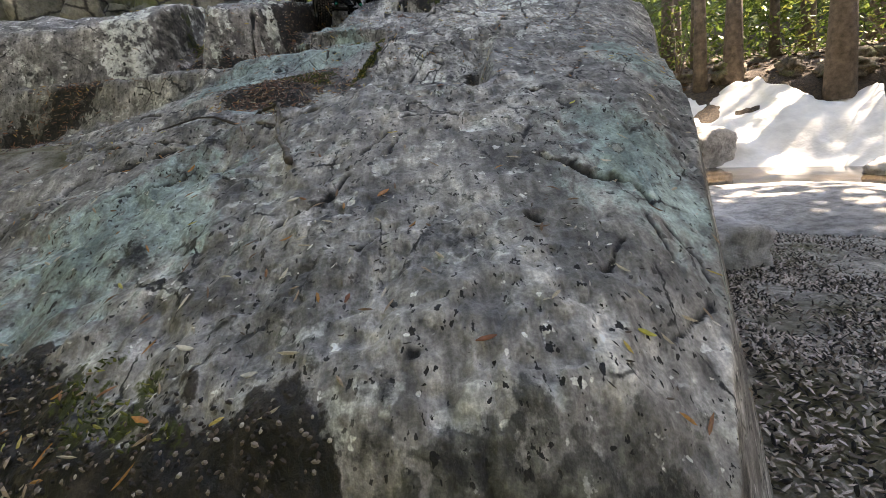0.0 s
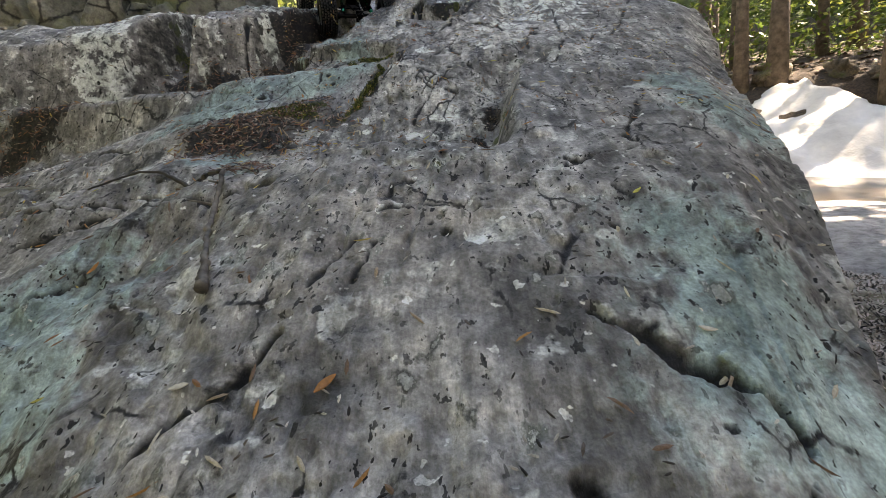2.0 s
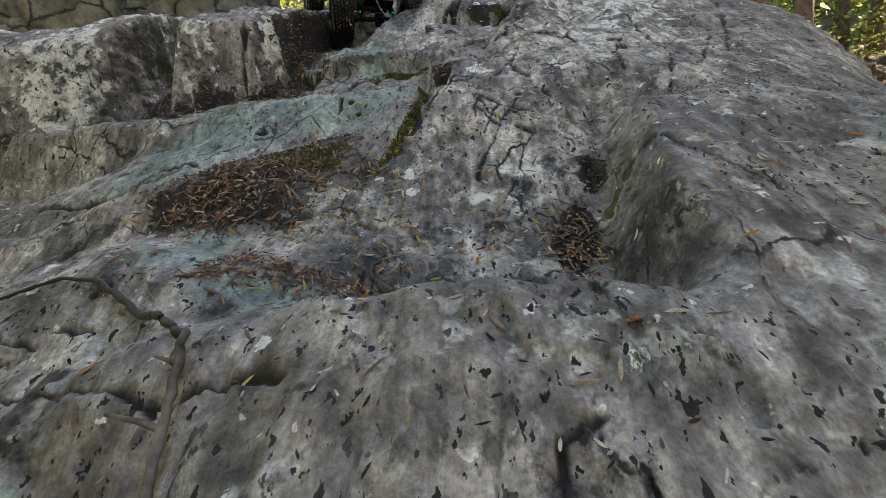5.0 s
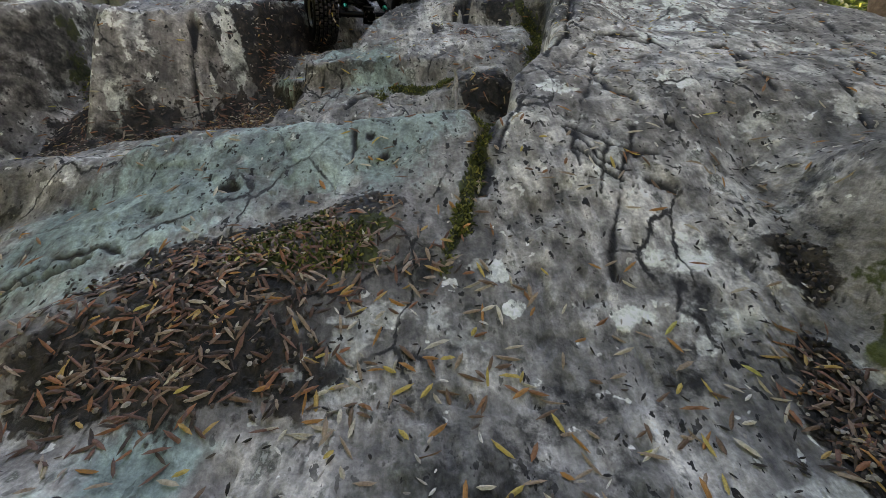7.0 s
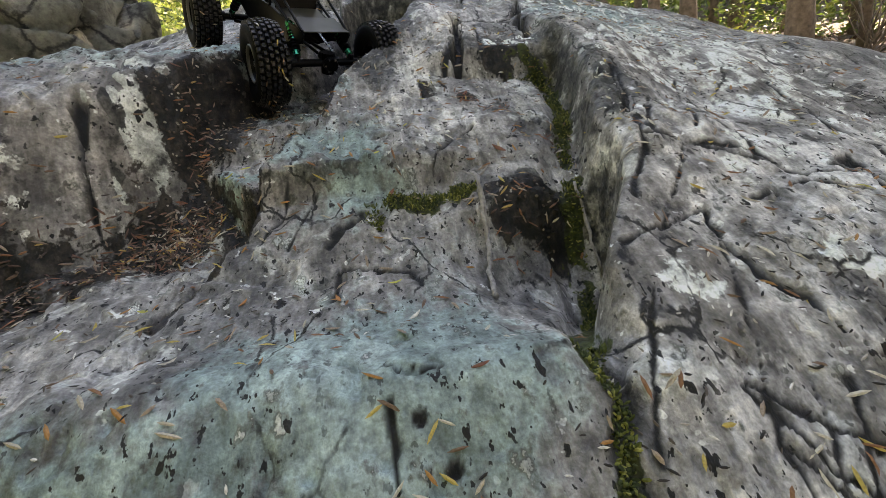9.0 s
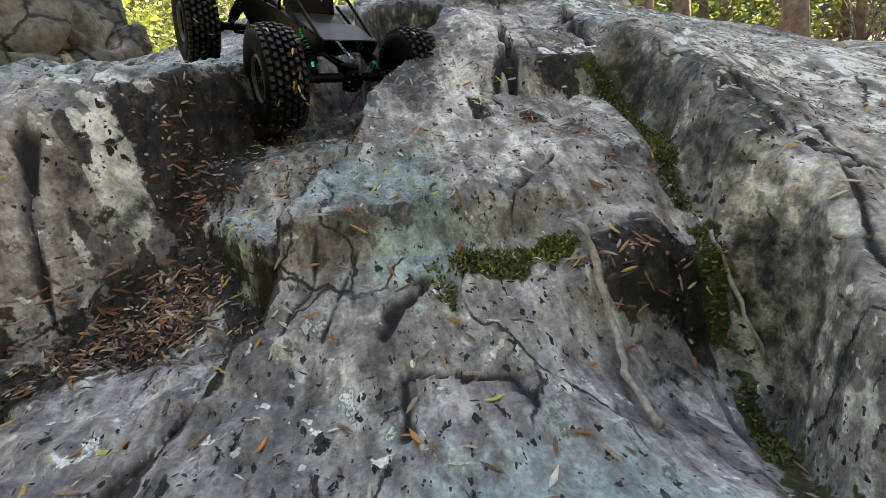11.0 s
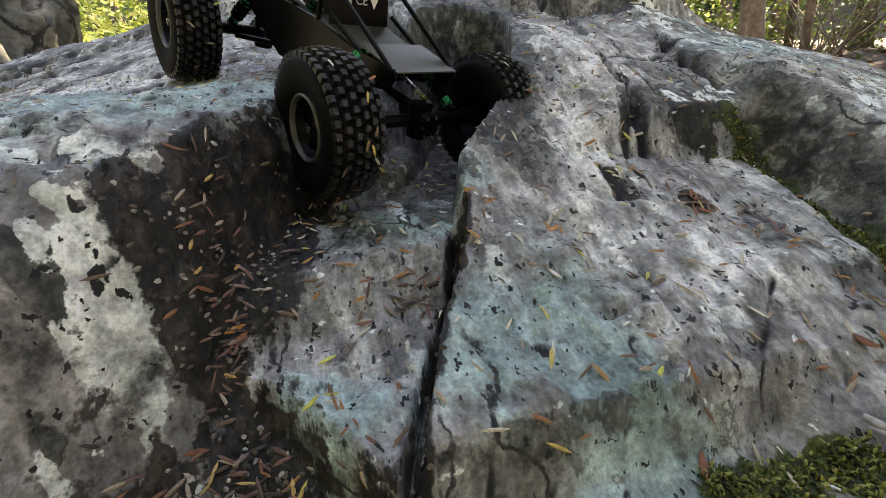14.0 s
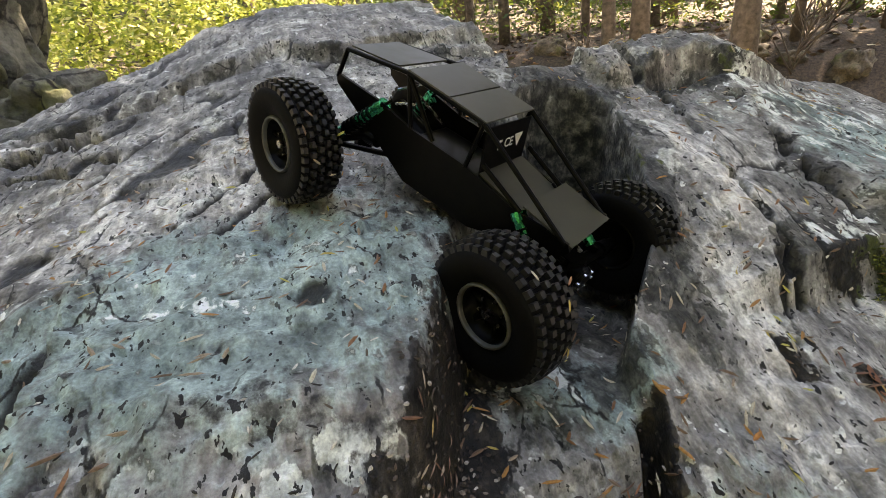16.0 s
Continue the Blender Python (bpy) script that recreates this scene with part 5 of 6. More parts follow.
def wheel(parent, m, outward):
    ob = new("wheel")
    ob.empty_display_size = 0.01
    ob.parent = parent
    ob.matrix_local = m
    bm = bmesh.new()
    lathe(bm, [(-0.017, 0.0275), (-0.0215, 0.033), (-0.0250, 0.045), (-0.0245, 0.053), (-0.0215, 0.0575), (-0.013, 0.0595), (0.0, 0.060), (0.013, 0.0595), (0.0215, 0.0575), (0.0245, 0.053), (0.0250, 0.045), (0.0215, 0.033), (0.017, 0.0275)], 48)
    part("tyre", bm, RUBBER, ob, "black studded rubber tyre", True)
    bm = bmesh.new()
    lug_ring(bm, 0.0618, 0.0235, 6, 40, 0.0052, 0.0072)
    tagged(part("tread", bm, TREAD, ob), kind="stuff")
    stuck = random.Random(int(1000 * abs(m.translation.x + 3 * m.translation.y)))
    bm = bmesh.new()
    for _ in range(22):
        a, s = stuck.uniform(0, 6.283), stuck.uniform(-0.02, 0.02)
        mm = Matrix.Rotation(a, 4, "X") @ Matrix.Translation((s, 0, 0.0652)) @ Matrix.Rotation(stuck.uniform(0, 3.14), 4, "Z") @ Matrix.Rotation(stuck.uniform(-0.2, 0.2), 4, "Y")
        q = [bm.verts.new(mm @ Vector(p)) for p in ((-0.005, 0, 0), (-0.002, 0.0011, 0.0003), (0.003, 0.0011, 0.0003), (0.0055, 0, 0), (0.003, -0.0011, 0.0003), (-0.002, -0.0011, 0.0003))]
        bm.faces.new(q)
    tagged(part("stuck_needle", bm, NEEDLE, ob), "fallen needles stuck to the tread", kind="stuff")
    bm = bmesh.new()
    o = outward
    lathe(bm, [(o * 0.018, 0.0292), (o * 0.0208, 0.0288), (o * 0.0218, 0.0276), (o * 0.0208, 0.0264), (o * 0.017, 0.0258)], 36)
    part("beadlock_ring", bm, GREY, ob, "dull grey-green beadlock ring", True)
    bm = bmesh.new()
    lathe(bm, [(o * 0.0172, 0.0262), (o * 0.016, 0.0255), (o * 0.004, 0.0248), (o * 0.004, 0.012), (o * 0.010, 0.011), (o * 0.012, 0.0)], 36)
    lathe(bm, [(-o * 0.018, 0.0292), (-o * 0.0195, 0.028), (-o * 0.016, 0.0255), (-o * 0.002, 0.0245), (-o * 0.002, 0.001)], 36)
    for k in range(6):
        a = 2 * math.pi * k / 6
        rod(bm, (o * 0.006, 0.010 * math.cos(a), 0.010 * math.sin(a)), (o * 0.008, 0.025 * math.cos(a), 0.025 * math.sin(a)), 0.0035, 0.003, 6)
    part("rim", bm, BLACK, ob, "deep black spoked rim", True)
    bm = bmesh.new()
    for k in range(6):
        a = 2 * math.pi * (k + 0.5) / 6
        rod(bm, (o * 0.009, 0.0125 * math.cos(a), 0.0125 * math.sin(a)), (o * 0.012, 0.0125 * math.cos(a), 0.0125 * math.sin(a)), 0.0016, 0.0014, 6)
    part("wheel_bolts", bm, STEEL, ob, "small steel wheel bolts")
    bm = bmesh.new()
    rod(bm, (o * 0.010, 0, 0), (o * 0.017, 0, 0), 0.0045, 0.0045, 6)
    part("hub_nut", bm, STEEL, ob, "bright steel hub nut")
    return ob


def axle(car, frame_of, name, place, right, ahead):
    """A live axle; its own x runs along the axle, y towards the other axle."""
    up = right.cross(ahead).normalized()
    m = Matrix((right, up.cross(right).normalized(), up)).transposed().to_4x4()
    m.translation = place
    ob = new(name)
    ob.parent = car
    here = frame_of.inverted() @ m
    ob.matrix_local = here
    ob["label"] = "black straight axle"
    bm = bmesh.new()
    rod(bm, (-0.085, 0, 0), (0.085, 0, 0), 0.0062, 0.0062, 16)
    for s in (-1, 1):
        rod(bm, (s * 0.058, 0, 0), (s * 0.074, 0, 0), 0.0095, 0.0085, 14)
        box(bm, (0.006, 0.016, 0.012), Matrix.Translation((s * 0.045, 0.004, 0.006)), 0.001)
    rod(bm, (0.004, 0, -0.017), (0.004, 0, 0.016), 0.011, 0.012, 14)
    rod(bm, (0.004, -0.016, 0), (0.004, 0.026, 0.004), 0.0125, 0.008, 16)
    rod(bm, (0.004, -0.020, 0.001), (0.004, -0.014, 0.001), 0.010, 0.0125, 16)
    part("axle_housing", bm, BLACK, ob, "glossy black axle tube with gear housing")
    bm = bmesh.new()
    for a in range(6):
        an = math.pi / 3 * a
        rod(bm, (0.004 + 0.0105 * math.cos(an), -0.0185, 0.0105 * math.sin(an)), (0.004 + 0.0105 * math.cos(an), -0.021, 0.0105 * math.sin(an)), 0.0016, 0.0016, 6)
    part("bolt_ring", bm, STEEL, ob, "ring of small steel bolts")
    for s in (-1, 1):
        wheel(car, here @ Matrix.Translation((s * 0.097, 0, 0)), s)
    return ob, m


def plate(bm, outline, x0, x1):
    """A flat plate: an outline of (along, up), from x0 to x1."""
    a = [bm.verts.new((x0, s, h)) for s, h in outline]
    b = [bm.verts.new((x1, s, h)) for s, h in outline]
    bm.faces.new(a)
    bm.faces.new(b[::-1])
    for k in range(len(outline)):
        j = (k + 1) % len(outline)
        bm.faces.new((a[k], b[k], b[j], a[j]))
    bmesh.ops.recalc_face_normals(bm, faces=bm.faces)


def panel(bm, s0, h0, s1, h1, half0, half1, thick=0.0016):
    corners = [(-half0, s0, h0), (half0, s0, h0), (half1, s1, h1), (-half1, s1, h1)]
    n = Vector((0, -(h1 - h0), s1 - s0)).normalized() * thick
    lo = [bm.verts.new(c) for c in corners]
    hi = [bm.verts.new(Vector(c) + n) for c in corners]
    bm.faces.new(lo[::-1])
    bm.faces.new(hi)
    for k in range(4):
        j = (k + 1) % 4
        bm.faces.new((lo[k], lo[j], hi[j], hi[k]))


def crawler():
    near_l, near_r = Vector((-0.397, 1.765, 1.137)), Vector((-0.219, 1.840, 1.136))
    far_l = Vector((-0.532, 1.985, 1.252))
    near_right = (near_r - near_l).normalized()
    far_right = Vector((0.90, 0.43, -0.06)).normalized()
    near_c, far_c = (near_l + near_r) / 2, far_l + far_right * 0.097
    ahead = (far_c - near_c).normalized()
    right = (near_right + far_right).normalized()
    up = right.cross(ahead).normalized()
    right = ahead.cross(up).normalized()
    m = Matrix((right, ahead, up)).transposed().to_4x4()
    m.translation = near_c
    car = thing("rock_crawler", "black radio-controlled rock crawler with studded tyres and green shocks", "toy car", m)
    reach = (far_c - near_c).length
    _, m1 = axle(car, m, "axle", near_c, near_right, ahead)
    _, m2 = axle(car, m, "axle", far_c, -far_right, -ahead)
    # the chassis: x to the right, y from the near axle to the far one, z up
    side = [(-0.004, 0.044), (0.004, 0.030), (0.050, 0.020), (0.095, 0.004), (0.185, 0.004), (0.235, 0.030), (0.300, 0.062), (0.302, 0.072), (0.240, 0.070), (0.190, 0.062), (0.120, 0.060), (0.060, 0.050), (0.0, 0.050)]
    for s in (-1, 1):
        bm = bmesh.new()
        plate(bm, side, s * 0.0400 - 0.0015, s * 0.0400 + 0.0015)
        part("side_plate", bm, BLACK, car)
        bm = bmesh.new()
        x = s * 0.040
        for a, b in (((x, 0.002, 0.047), (x, 0.112, 0.104)), ((x, 0.118, 0.058), (x, 0.112, 0.104)), ((x, 0.112, 0.104), (x, 0.205, 0.110)), ((x, 0.205, 0.110), (x, 0.190, 0.062)),
                     ((x, 0.205, 0.110), (x, 0.290, 0.100)), ((x, 0.290, 0.100), (x, 0.301, 0.068)), ((x, 0.160, 0.062), (x, 0.205, 0.110)), ((x, 0.050, 0.050), (x, 0.100, 0.070))):
            rod(bm, a, b, 0.0024, 0.0024, 8)
        part("cage_rail", bm, BLACK, car)
    bm = bmesh.new()
    panel(bm, -0.004, 0.047, 0.050, 0.0555, 0.040, 0.040)
    part("front_deck", bm, PANEL, car, "flat satin black deck panel")
    bm = bmesh.new()
    panel(bm, 0.052, 0.046, 0.104, 0.058, 0.037, 0.037)
    part("inner_tray", bm, PANEL, car)
    bm = bmesh.new()
    panel(bm, 0.104, 0.058, 0.110, 0.100, 0.037, 0.037)
    label_plate = part("label_plate", bm, BLACK, car, "black plate with white printed marks")
    bm = bmesh.new()
    panel(bm, 0.110, 0.105, 0.152, 0.1085, 0.041, 0.041)
    panel(bm, 0.154, 0.1085, 0.206, 0.112, 0.041, 0.041)
    part("roof_panel", bm, PANEL, car, "satin black roof panel")
    bm = bmesh.new()
    panel(bm, 0.222, 0.1085, 0.292, 0.1015, 0.036, 0.034)
    part("rear_panel", bm, PANEL, car, "satin black rear roof panel")
    bm = bmesh.new()
    box(bm, (0.076, 0.10, 0.004), Matrix.Translation((0, 0.14, 0.006)), 0.001)
    part("skid_plate", bm, BLACK, car)
    bm = bmesh.new()
    box(bm, (0.060, 0.085, 0.034), Matrix.Translation((0, 0.155, 0.030)), 0.003)
    rod(bm, (0.0, 0.20, 0.03), (0.0, 0.25, 0.045), 0.017, 0.017, 18)
    part("motor_and_gearbox", bm, BLACK, car)
    bm = bmesh.new()
    for k, (a, b) in enumerate((((-0.02, 0.215, 0.09), (0.025, 0.20, 0.05)), ((0.02, 0.21, 0.095), (0.0, 0.25, 0.07)), ((-0.03, 0.20, 0.08), (-0.01, 0.24, 0.06)))):
        rod(bm, a, b, 0.0015, 0.0015, 6)
    part("wire", bm, STEEL, car, "loose grey wires")
    # printed marks on the plate
    m_plate = Matrix.Translation((0, 0.1055, 0.082)) @ Matrix.Rotation(radians(82), 4, "X")
    for text, x, size in (("CE", 0.0, 0.0125),):
        cu = bpy.data.curves.new("mark", "FONT")
        cu.body, cu.size, cu.extrude, cu.align_x, cu.align_y = text, size, 0.0001, "CENTER", "CENTER"
        tmp = new("tmp", cu)
        deps = bpy.context.evaluated_depsgraph_get()
        me = bpy.data.meshes.new_from_object(tmp.evaluated_get(deps))
        bpy.data.objects.remove(tmp)
        me.materials.clear()
        me.materials.append(PRINT)
        ob = new("printed_mark", me)
        ob.parent = label_plate
        ob.matrix_local = m_plate @ Matrix.Translation((x, 0, 0.0016))
        ob["label"] = "white printed letters"
    bm = bmesh.new()
    box(bm, (0.009, 0.0022, 0.0003), m_plate @ Matrix.Translation((-0.016, 0.0035, 0.0012)))
    part("printed_bar", bm, PRINT, label_plate, "small white printed bar")
    bm = bmesh.new()
    box(bm, (0.005, 0.005, 0.0003), m_plate @ Matrix.Translation((-0.015, -0.002, 0.0012)))
    part("printed_bar", bm, PRINT, label_plate, "small white printed bar")
    bm = bmesh.new()
    plate(bm, [(-0.007, 0.006), (0.007, 0.006), (0.0, -0.007)], 0.0, 0.0003)
    tri = part("printed_triangle", bm, PRINT, label_plate, "white printed warning triangle")
    tri.matrix_local = m_plate @ Matrix.Translation((0.0165, 0.0, 0.0012)) @ Matrix.Rotation(radians(-90), 4, "Y") @ Matrix.Rotation(radians(-90), 4, "X")
    inv = m.inverted()

    def local(axle_m, p):
        return inv @ (axle_m @ Vector(p))
    for am, far in ((m1, 0), (m2, 1)):
        mount = [(-0.035, 0.060 if not far else reach - 0.060, 0.052 if not far else 0.074), (0.035, 0.060 if not far else reach - 0.060, 0.052 if not far else 0.074)]
        for s in (-1, 1):
            low = local(am, (s * 0.045, 0.006, 0.010))
            top = Vector(min(mount, key=lambda q: (Vector(q) - low).length))
            d = top - low
            bm = bmesh.new()
            rod(bm, low + d * 0.38, low + d * 0.80, 0.0062, 0.0062, 14)
            rod(bm, low + d * 0.76, low + d * 0.88, 0.0075, 0.0075, 14)
            rod(bm, low, low + d * 0.12, 0.0055, 0.0055, 10)
            shock = part("shock", bm, GREEN, car, "green anodised shock absorber")
            bm = bmesh.new()
            rod(bm, low, top, 0.0016, 0.0016, 8)
            for k in range(7):
                rod(bm, low + d * (0.14 + 0.08 * k), low + d * (0.165 + 0.08 * k), 0.0078, 0.0078, 12)
            spring = part("spring", bm, BLACK, shock)
            bm = bmesh.new()
            mid = Vector((s * 0.022, 0.105 if not far else reach - 0.105, 0.006))
            rod(bm, local(am, (s * 0.040, 0.004, -0.006)), mid, 0.0032, 0.0032, 10)
            part("lower_link", bm, BLACK, car)
            bm = bmesh.new()
            rod(bm, local(am, (s * 0.014, 0.0, 0.016)), mid + Vector((s * 0.008, 0.0, 0.030)), 0.0026, 0.0026, 10)
            part("upper_link", bm, STEEL if (far == 0 and s > 0) else BLACK, car)
    return car


crawler()


# ---- litter, moss and twigs on the rock ----
def rest(x, y):
    """Heights and upward normals of the rock at places."""
    e = 0.004
    z = rock_height(x, y)
    nx = (rock_height(x - e, y, False) - rock_height(x + e, y, False)) / (2 * e)
    ny = (rock_height(x, y - e, False) - rock_height(x, y + e, False)) / (2 * e)
    n = np.stack([nx, ny, np.ones_like(nx)], -1)
    return z, n / np.linalg.norm(n, axis=-1, keepdims=True)


def scatter(rng, count, density, *fields):
    """Places in oblong fields (x0, x1, y0, y1), kept by chance as the density says."""
    px, py = [], []
    for x0, x1, y0, y1 in fields:
        xs, ys = rng.uniform(x0, x1, count), rng.uniform(y0, y1, count)
        keep = rng.random(count) < density(xs, ys)
        px.append(xs[keep])
        py.append(ys[keep])
    return np.concatenate(px), np.concatenate(py)


def blades(name, xs, ys, length, width, rise, material, rng, lift=0.001, bed=rest):
    """Flat pointed slivers lying or standing on the rock, all in one mesh."""
    z, n = bed(xs, ys)
    turn = rng.uniform(0, 2 * math.pi, len(xs))
    d = np.stack([np.cos(turn), np.sin(turn), np.zeros(len(xs))], -1)
    d -= n * (d * n).sum(-1, keepdims=True)
    d /= np.linalg.norm(d, axis=-1, keepdims=True)
    d = d + n * rng.normal(0, 1, (len(xs), 1)) * rise + (n * abs(rise) if rise > 0.4 else 0)
    d /= np.linalg.norm(d, axis=-1, keepdims=True)
    s = np.cross(n, d)
    s /= np.linalg.norm(s, axis=-1, keepdims=True)
    u = np.cross(d, s)
    ln = (length * rng.uniform(0.6, 1.35, len(xs)))[:, None]
    wd = (width * rng.uniform(0.7, 1.3, len(xs)))[:, None]
    c = np.stack([xs, ys, z], -1) + n * (lift + wd * 0.35) + (d * ln * 0.45 if rise > 0.4 else 0)
    bow = u * ln * rng.normal(0, 0.06, (len(xs), 1))
    verts = np.stack([c - d * ln / 2, c - d * ln * 0.2 + s * wd / 2 + bow, c + d * ln * 0.25 + s * wd / 2 + bow, c + d * ln / 2,
                      c + d * ln * 0.25 - s * wd / 2 + bow, c - d * ln * 0.2 - s * wd / 2 + bow, c + u * wd * 0.45 + bow], 1).reshape(-1, 3)
    faces = []
    for i in range(len(xs)):
        a = 7 * i
        faces += [(a, a + 1, a + 6), (a + 1, a + 2, a + 6), (a + 2, a + 3, a + 6), (a + 3, a + 4, a + 6), (a + 4, a + 5, a + 6), (a + 5, a, a + 6)]
    return new(name, mesh_from(name, verts.tolist(), faces, material))


rng = np.random.default_rng(7)


def needle_density(x, y):
    moss, dirt_and_shade = rock_marks(x, y)[:2]
    crackline = crack_field(x, y)[1]
    q = 0.07 + 0.35 * np.clip(dirt_and_shade - 0.25, 0, 1) + 0.30 * np.clip(moss - 0.2, 0, 1) + 0.3 * crackline
    q = q + 0.34 * bowl(x, y, -0.15, 0.92, 0.32, 0.20)
    q = q + 0.05 * step(1.2, 1.4, y)
    q = np.where(y < 0.75, 0.45 * q, q)
    return np.clip(q * (0.5 + 0.5 * vnoise(x, y, 0.08, 91)) * step(1.3, 0.6, np.hypot(x + 0.1, 0.5 * (y - 1.2))), 0, 1)


xs, ys = scatter(rng, 30000, needle_density, (-0.95, 0.45, 0.22, 1.2), (-0.95, 0.45, 1.2, 2.2))
tagged(blades("fallen_needles", xs, ys, 0.0135, 0.0023, 0.10, NEEDLE, rng), "scattered yellow, tan and brown fallen needles on the rock", "needles", kind="stuff")


def rust_density(x, y):
    trough = np.interp(x, [-1.7, -0.94, -0.80, -0.68, -0.57, -0.50], [0.92, 1.23, 1.32, 1.41, 1.50, 1.56])
    q = 0.9 * step(0.065, 0.015, np.abs(y - trough + 0.005)) * step(-0.46, -0.52, x)
    q = q + 0.8 * bowl(x, y, -0.47, 1.545, 0.08, 0.06)  + 0.95 * step(0.026, 0.006, along(x, y, [(-0.31, 0.838), (-0.27, 0.851), (-0.225, 0.848), (-0.186, 0.845), (-0.131, 0.828), (-0.05, 0.826)]))
    q = q + 0.35 * bowl(x, y, -0.75, 1.46, 0.07, 0.15) + 0.6 * bowl(x, y, -0.30, 1.04, 0.16, 0.06) + 0.55 * bowl(x, y, -0.36, 0.98, 0.14, 0.09, 15)
    q = q + 0.5 * bowl(x, y, 0.032, 0.93, 0.04, 0.08, -15) + 0.9 * bowl(x, y, -0.075, 1.60, 0.03, 0.02) + 0.8 * bowl(x, y, -0.03, 1.53, 0.02, 0.03)
    q = q + 0.6 * bowl(x, y, -0.12, 1.43, 0.06, 0.04)
    q = q + 0.9 * bowl(x, y, -0.355, 1.650, 0.05, 0.02, 0) + 0.8 * bowl(x, y, -0.485, 1.655, 0.022, 0.06, -10) + 0.7 * bowl(x, y, -0.11, 1.64, 0.03, 0.03)
    return np.clip(q, 0, 1)


xs, ys = scatter(rng, 7000, rust_density, (-1.5, -0.9, 0.9, 1.4), (-0.9, -0.45, 1.2, 1.7), (-0.55, 0.0, 0.8, 1.15), (-0.55, 0.0, 0.85, 1.12), (-0.02, 0.18, 0.8, 1.15), (-0.55, 0.0, 1.38, 1.78))
tagged(blades("rusty_litter", xs, ys, 0.0130, 0.0021, 0.22, RUST, rng), "drifts of rust-red needles in the hollows of the rock", "needles", kind="stuff")


def crumb_density(x, y):
    return np.clip(1.3 * (rock_marks(x, y)[1] - 0.3), 0, 0.8)


def strewn_density(x, y):
    n = rest(x, y)[1][:, 2]
    return step(0.55, 0.8, n) * (1 - 0.88 * rock_marks(x, y)[2]) * np.clip(0.30 + 0.55 * vnoise(x, y, 0.12, 93) + 0.3 * vnoise(x, y, 0.04, 94), 0.02, 0.9)


xs, ys = scatter(rng, 9000, crumb_density, (-0.95, -0.45, 1.2, 1.75), (-0.55, 0.0, 0.8, 1.12), (0.0, 0.2, 0.8, 1.2), (-0.55, 0.05, 1.38, 1.85), (-0.5, 0.2, 0.2, 0.4), (-0.4, 0.3, 1.0, 1.4))
tagged(blades("bark_crumbs", xs, ys, 0.0042, 0.0026, 0.35, CRUMB, rng), "dark bark crumbs and grit in the hollows", "grit", kind="stuff")


xs, ys = scatter(rng, 3600, strewn_density, (-0.62, 0.35, 0.22, 0.75), (-0.6, 0.3, 0.75, 1.3), (-0.6, 0.3, 1.3, 1.8), (-0.95, 0.45, 1.6, 2.3), (0.0, 0.4, 1.0, 1.9))
tagged(blades("strewn_bits", xs, ys, 0.0060, 0.0014, 0.22, STREWN, rng), "small dark and pale bark bits strewn over the bare rock", "grit", kind="stuff")


def moss_density(x, y):
    return np.clip(1.6 * (rock_marks(x, y)[0] - 0.35), 0, 1)


xs, ys = scatter(rng, 14000, moss_density, (-0.10, 0.07, 1.32, 1.54), (-0.03, 0.07, 1.54, 1.76), (-0.30, -0.10, 1.40, 1.51), (-0.20, -0.11, 1.06, 1.22), (-0.44, -0.18, 0.96, 1.12), (-0.45, -0.10, 0.20, 0.38), (-0.85, -0.66, 1.50, 1.68))
tagged(blades("moss", xs, ys, 0.0048, 0.0018, 0.9, MOSS, rng, 0.0), "olive and yellow-green moss cushions in cracks and steps", "moss", kind="stuff")


def fallen_leaf(x, y, tone, length, k):
    """One curled pointed leaf with a raised midrib, lying on the rock."""
    r = random.Random(900 + k)
    z, n = rest(np.array([x]), np.array([y]))
    up = Vector(n[0])
    turn = r.uniform(0, 6.28)
    d = Vector((math.cos(turn), math.sin(turn), 0))
    d = (d - up * d.dot(up)).normalized()
    side = up.cross(d)
    wide, curl = length * r.uniform(0.10, 0.17), r.uniform(0.03, 0.16)
    base = Vector((x, y, float(z[0]))) + up * 0.0015
    verts, faces = [], []
    for i in range(7):
        a = i / 6
        w = wide * math.sin(math.pi * (0.04 + 0.92 * a)) * r.uniform(0.85, 1.15)
        mid = base + d * length * (a - 0.5) + up * length * curl * (2 * a - 1) ** 2
        for q, lift in ((-1, 0.5), (0, 0.0), (1, 0.5)):
            verts.append(mid + side * w * q + up * w * lift)
        for q, lift in ((-1, 0.5), (0, 0.0), (1, 0.5)):
            verts.append(mid + side * w * q + up * (w * lift - 0.0006))
    for i in range(6):
        a, b = 6 * i, 6 * i + 6
        faces += [(a, a + 1, b + 1, b), (a + 1, a + 2, b + 2, b + 1), (a + 4, a + 3, b + 3, b + 4), (a + 5, a + 4, b + 4, b + 5), (a + 3, a, b, b + 3), (a + 2, a + 5, b + 5, b + 2)]
    words = {"p": "pale dry curled leaf lying on the grey rock", "o": "orange dry leaf lying on the rock", "y": "small yellow-green leaf fallen on the rock", "r": "rust-brown dry leaf fallen on the rock"}
    tagged(new("fallen_leaf", mesh_from("fallen_leaf", verts, faces, LEAF_TONES[tone], True)), words[tone], "leaf", group="fallen leaves on the rock")


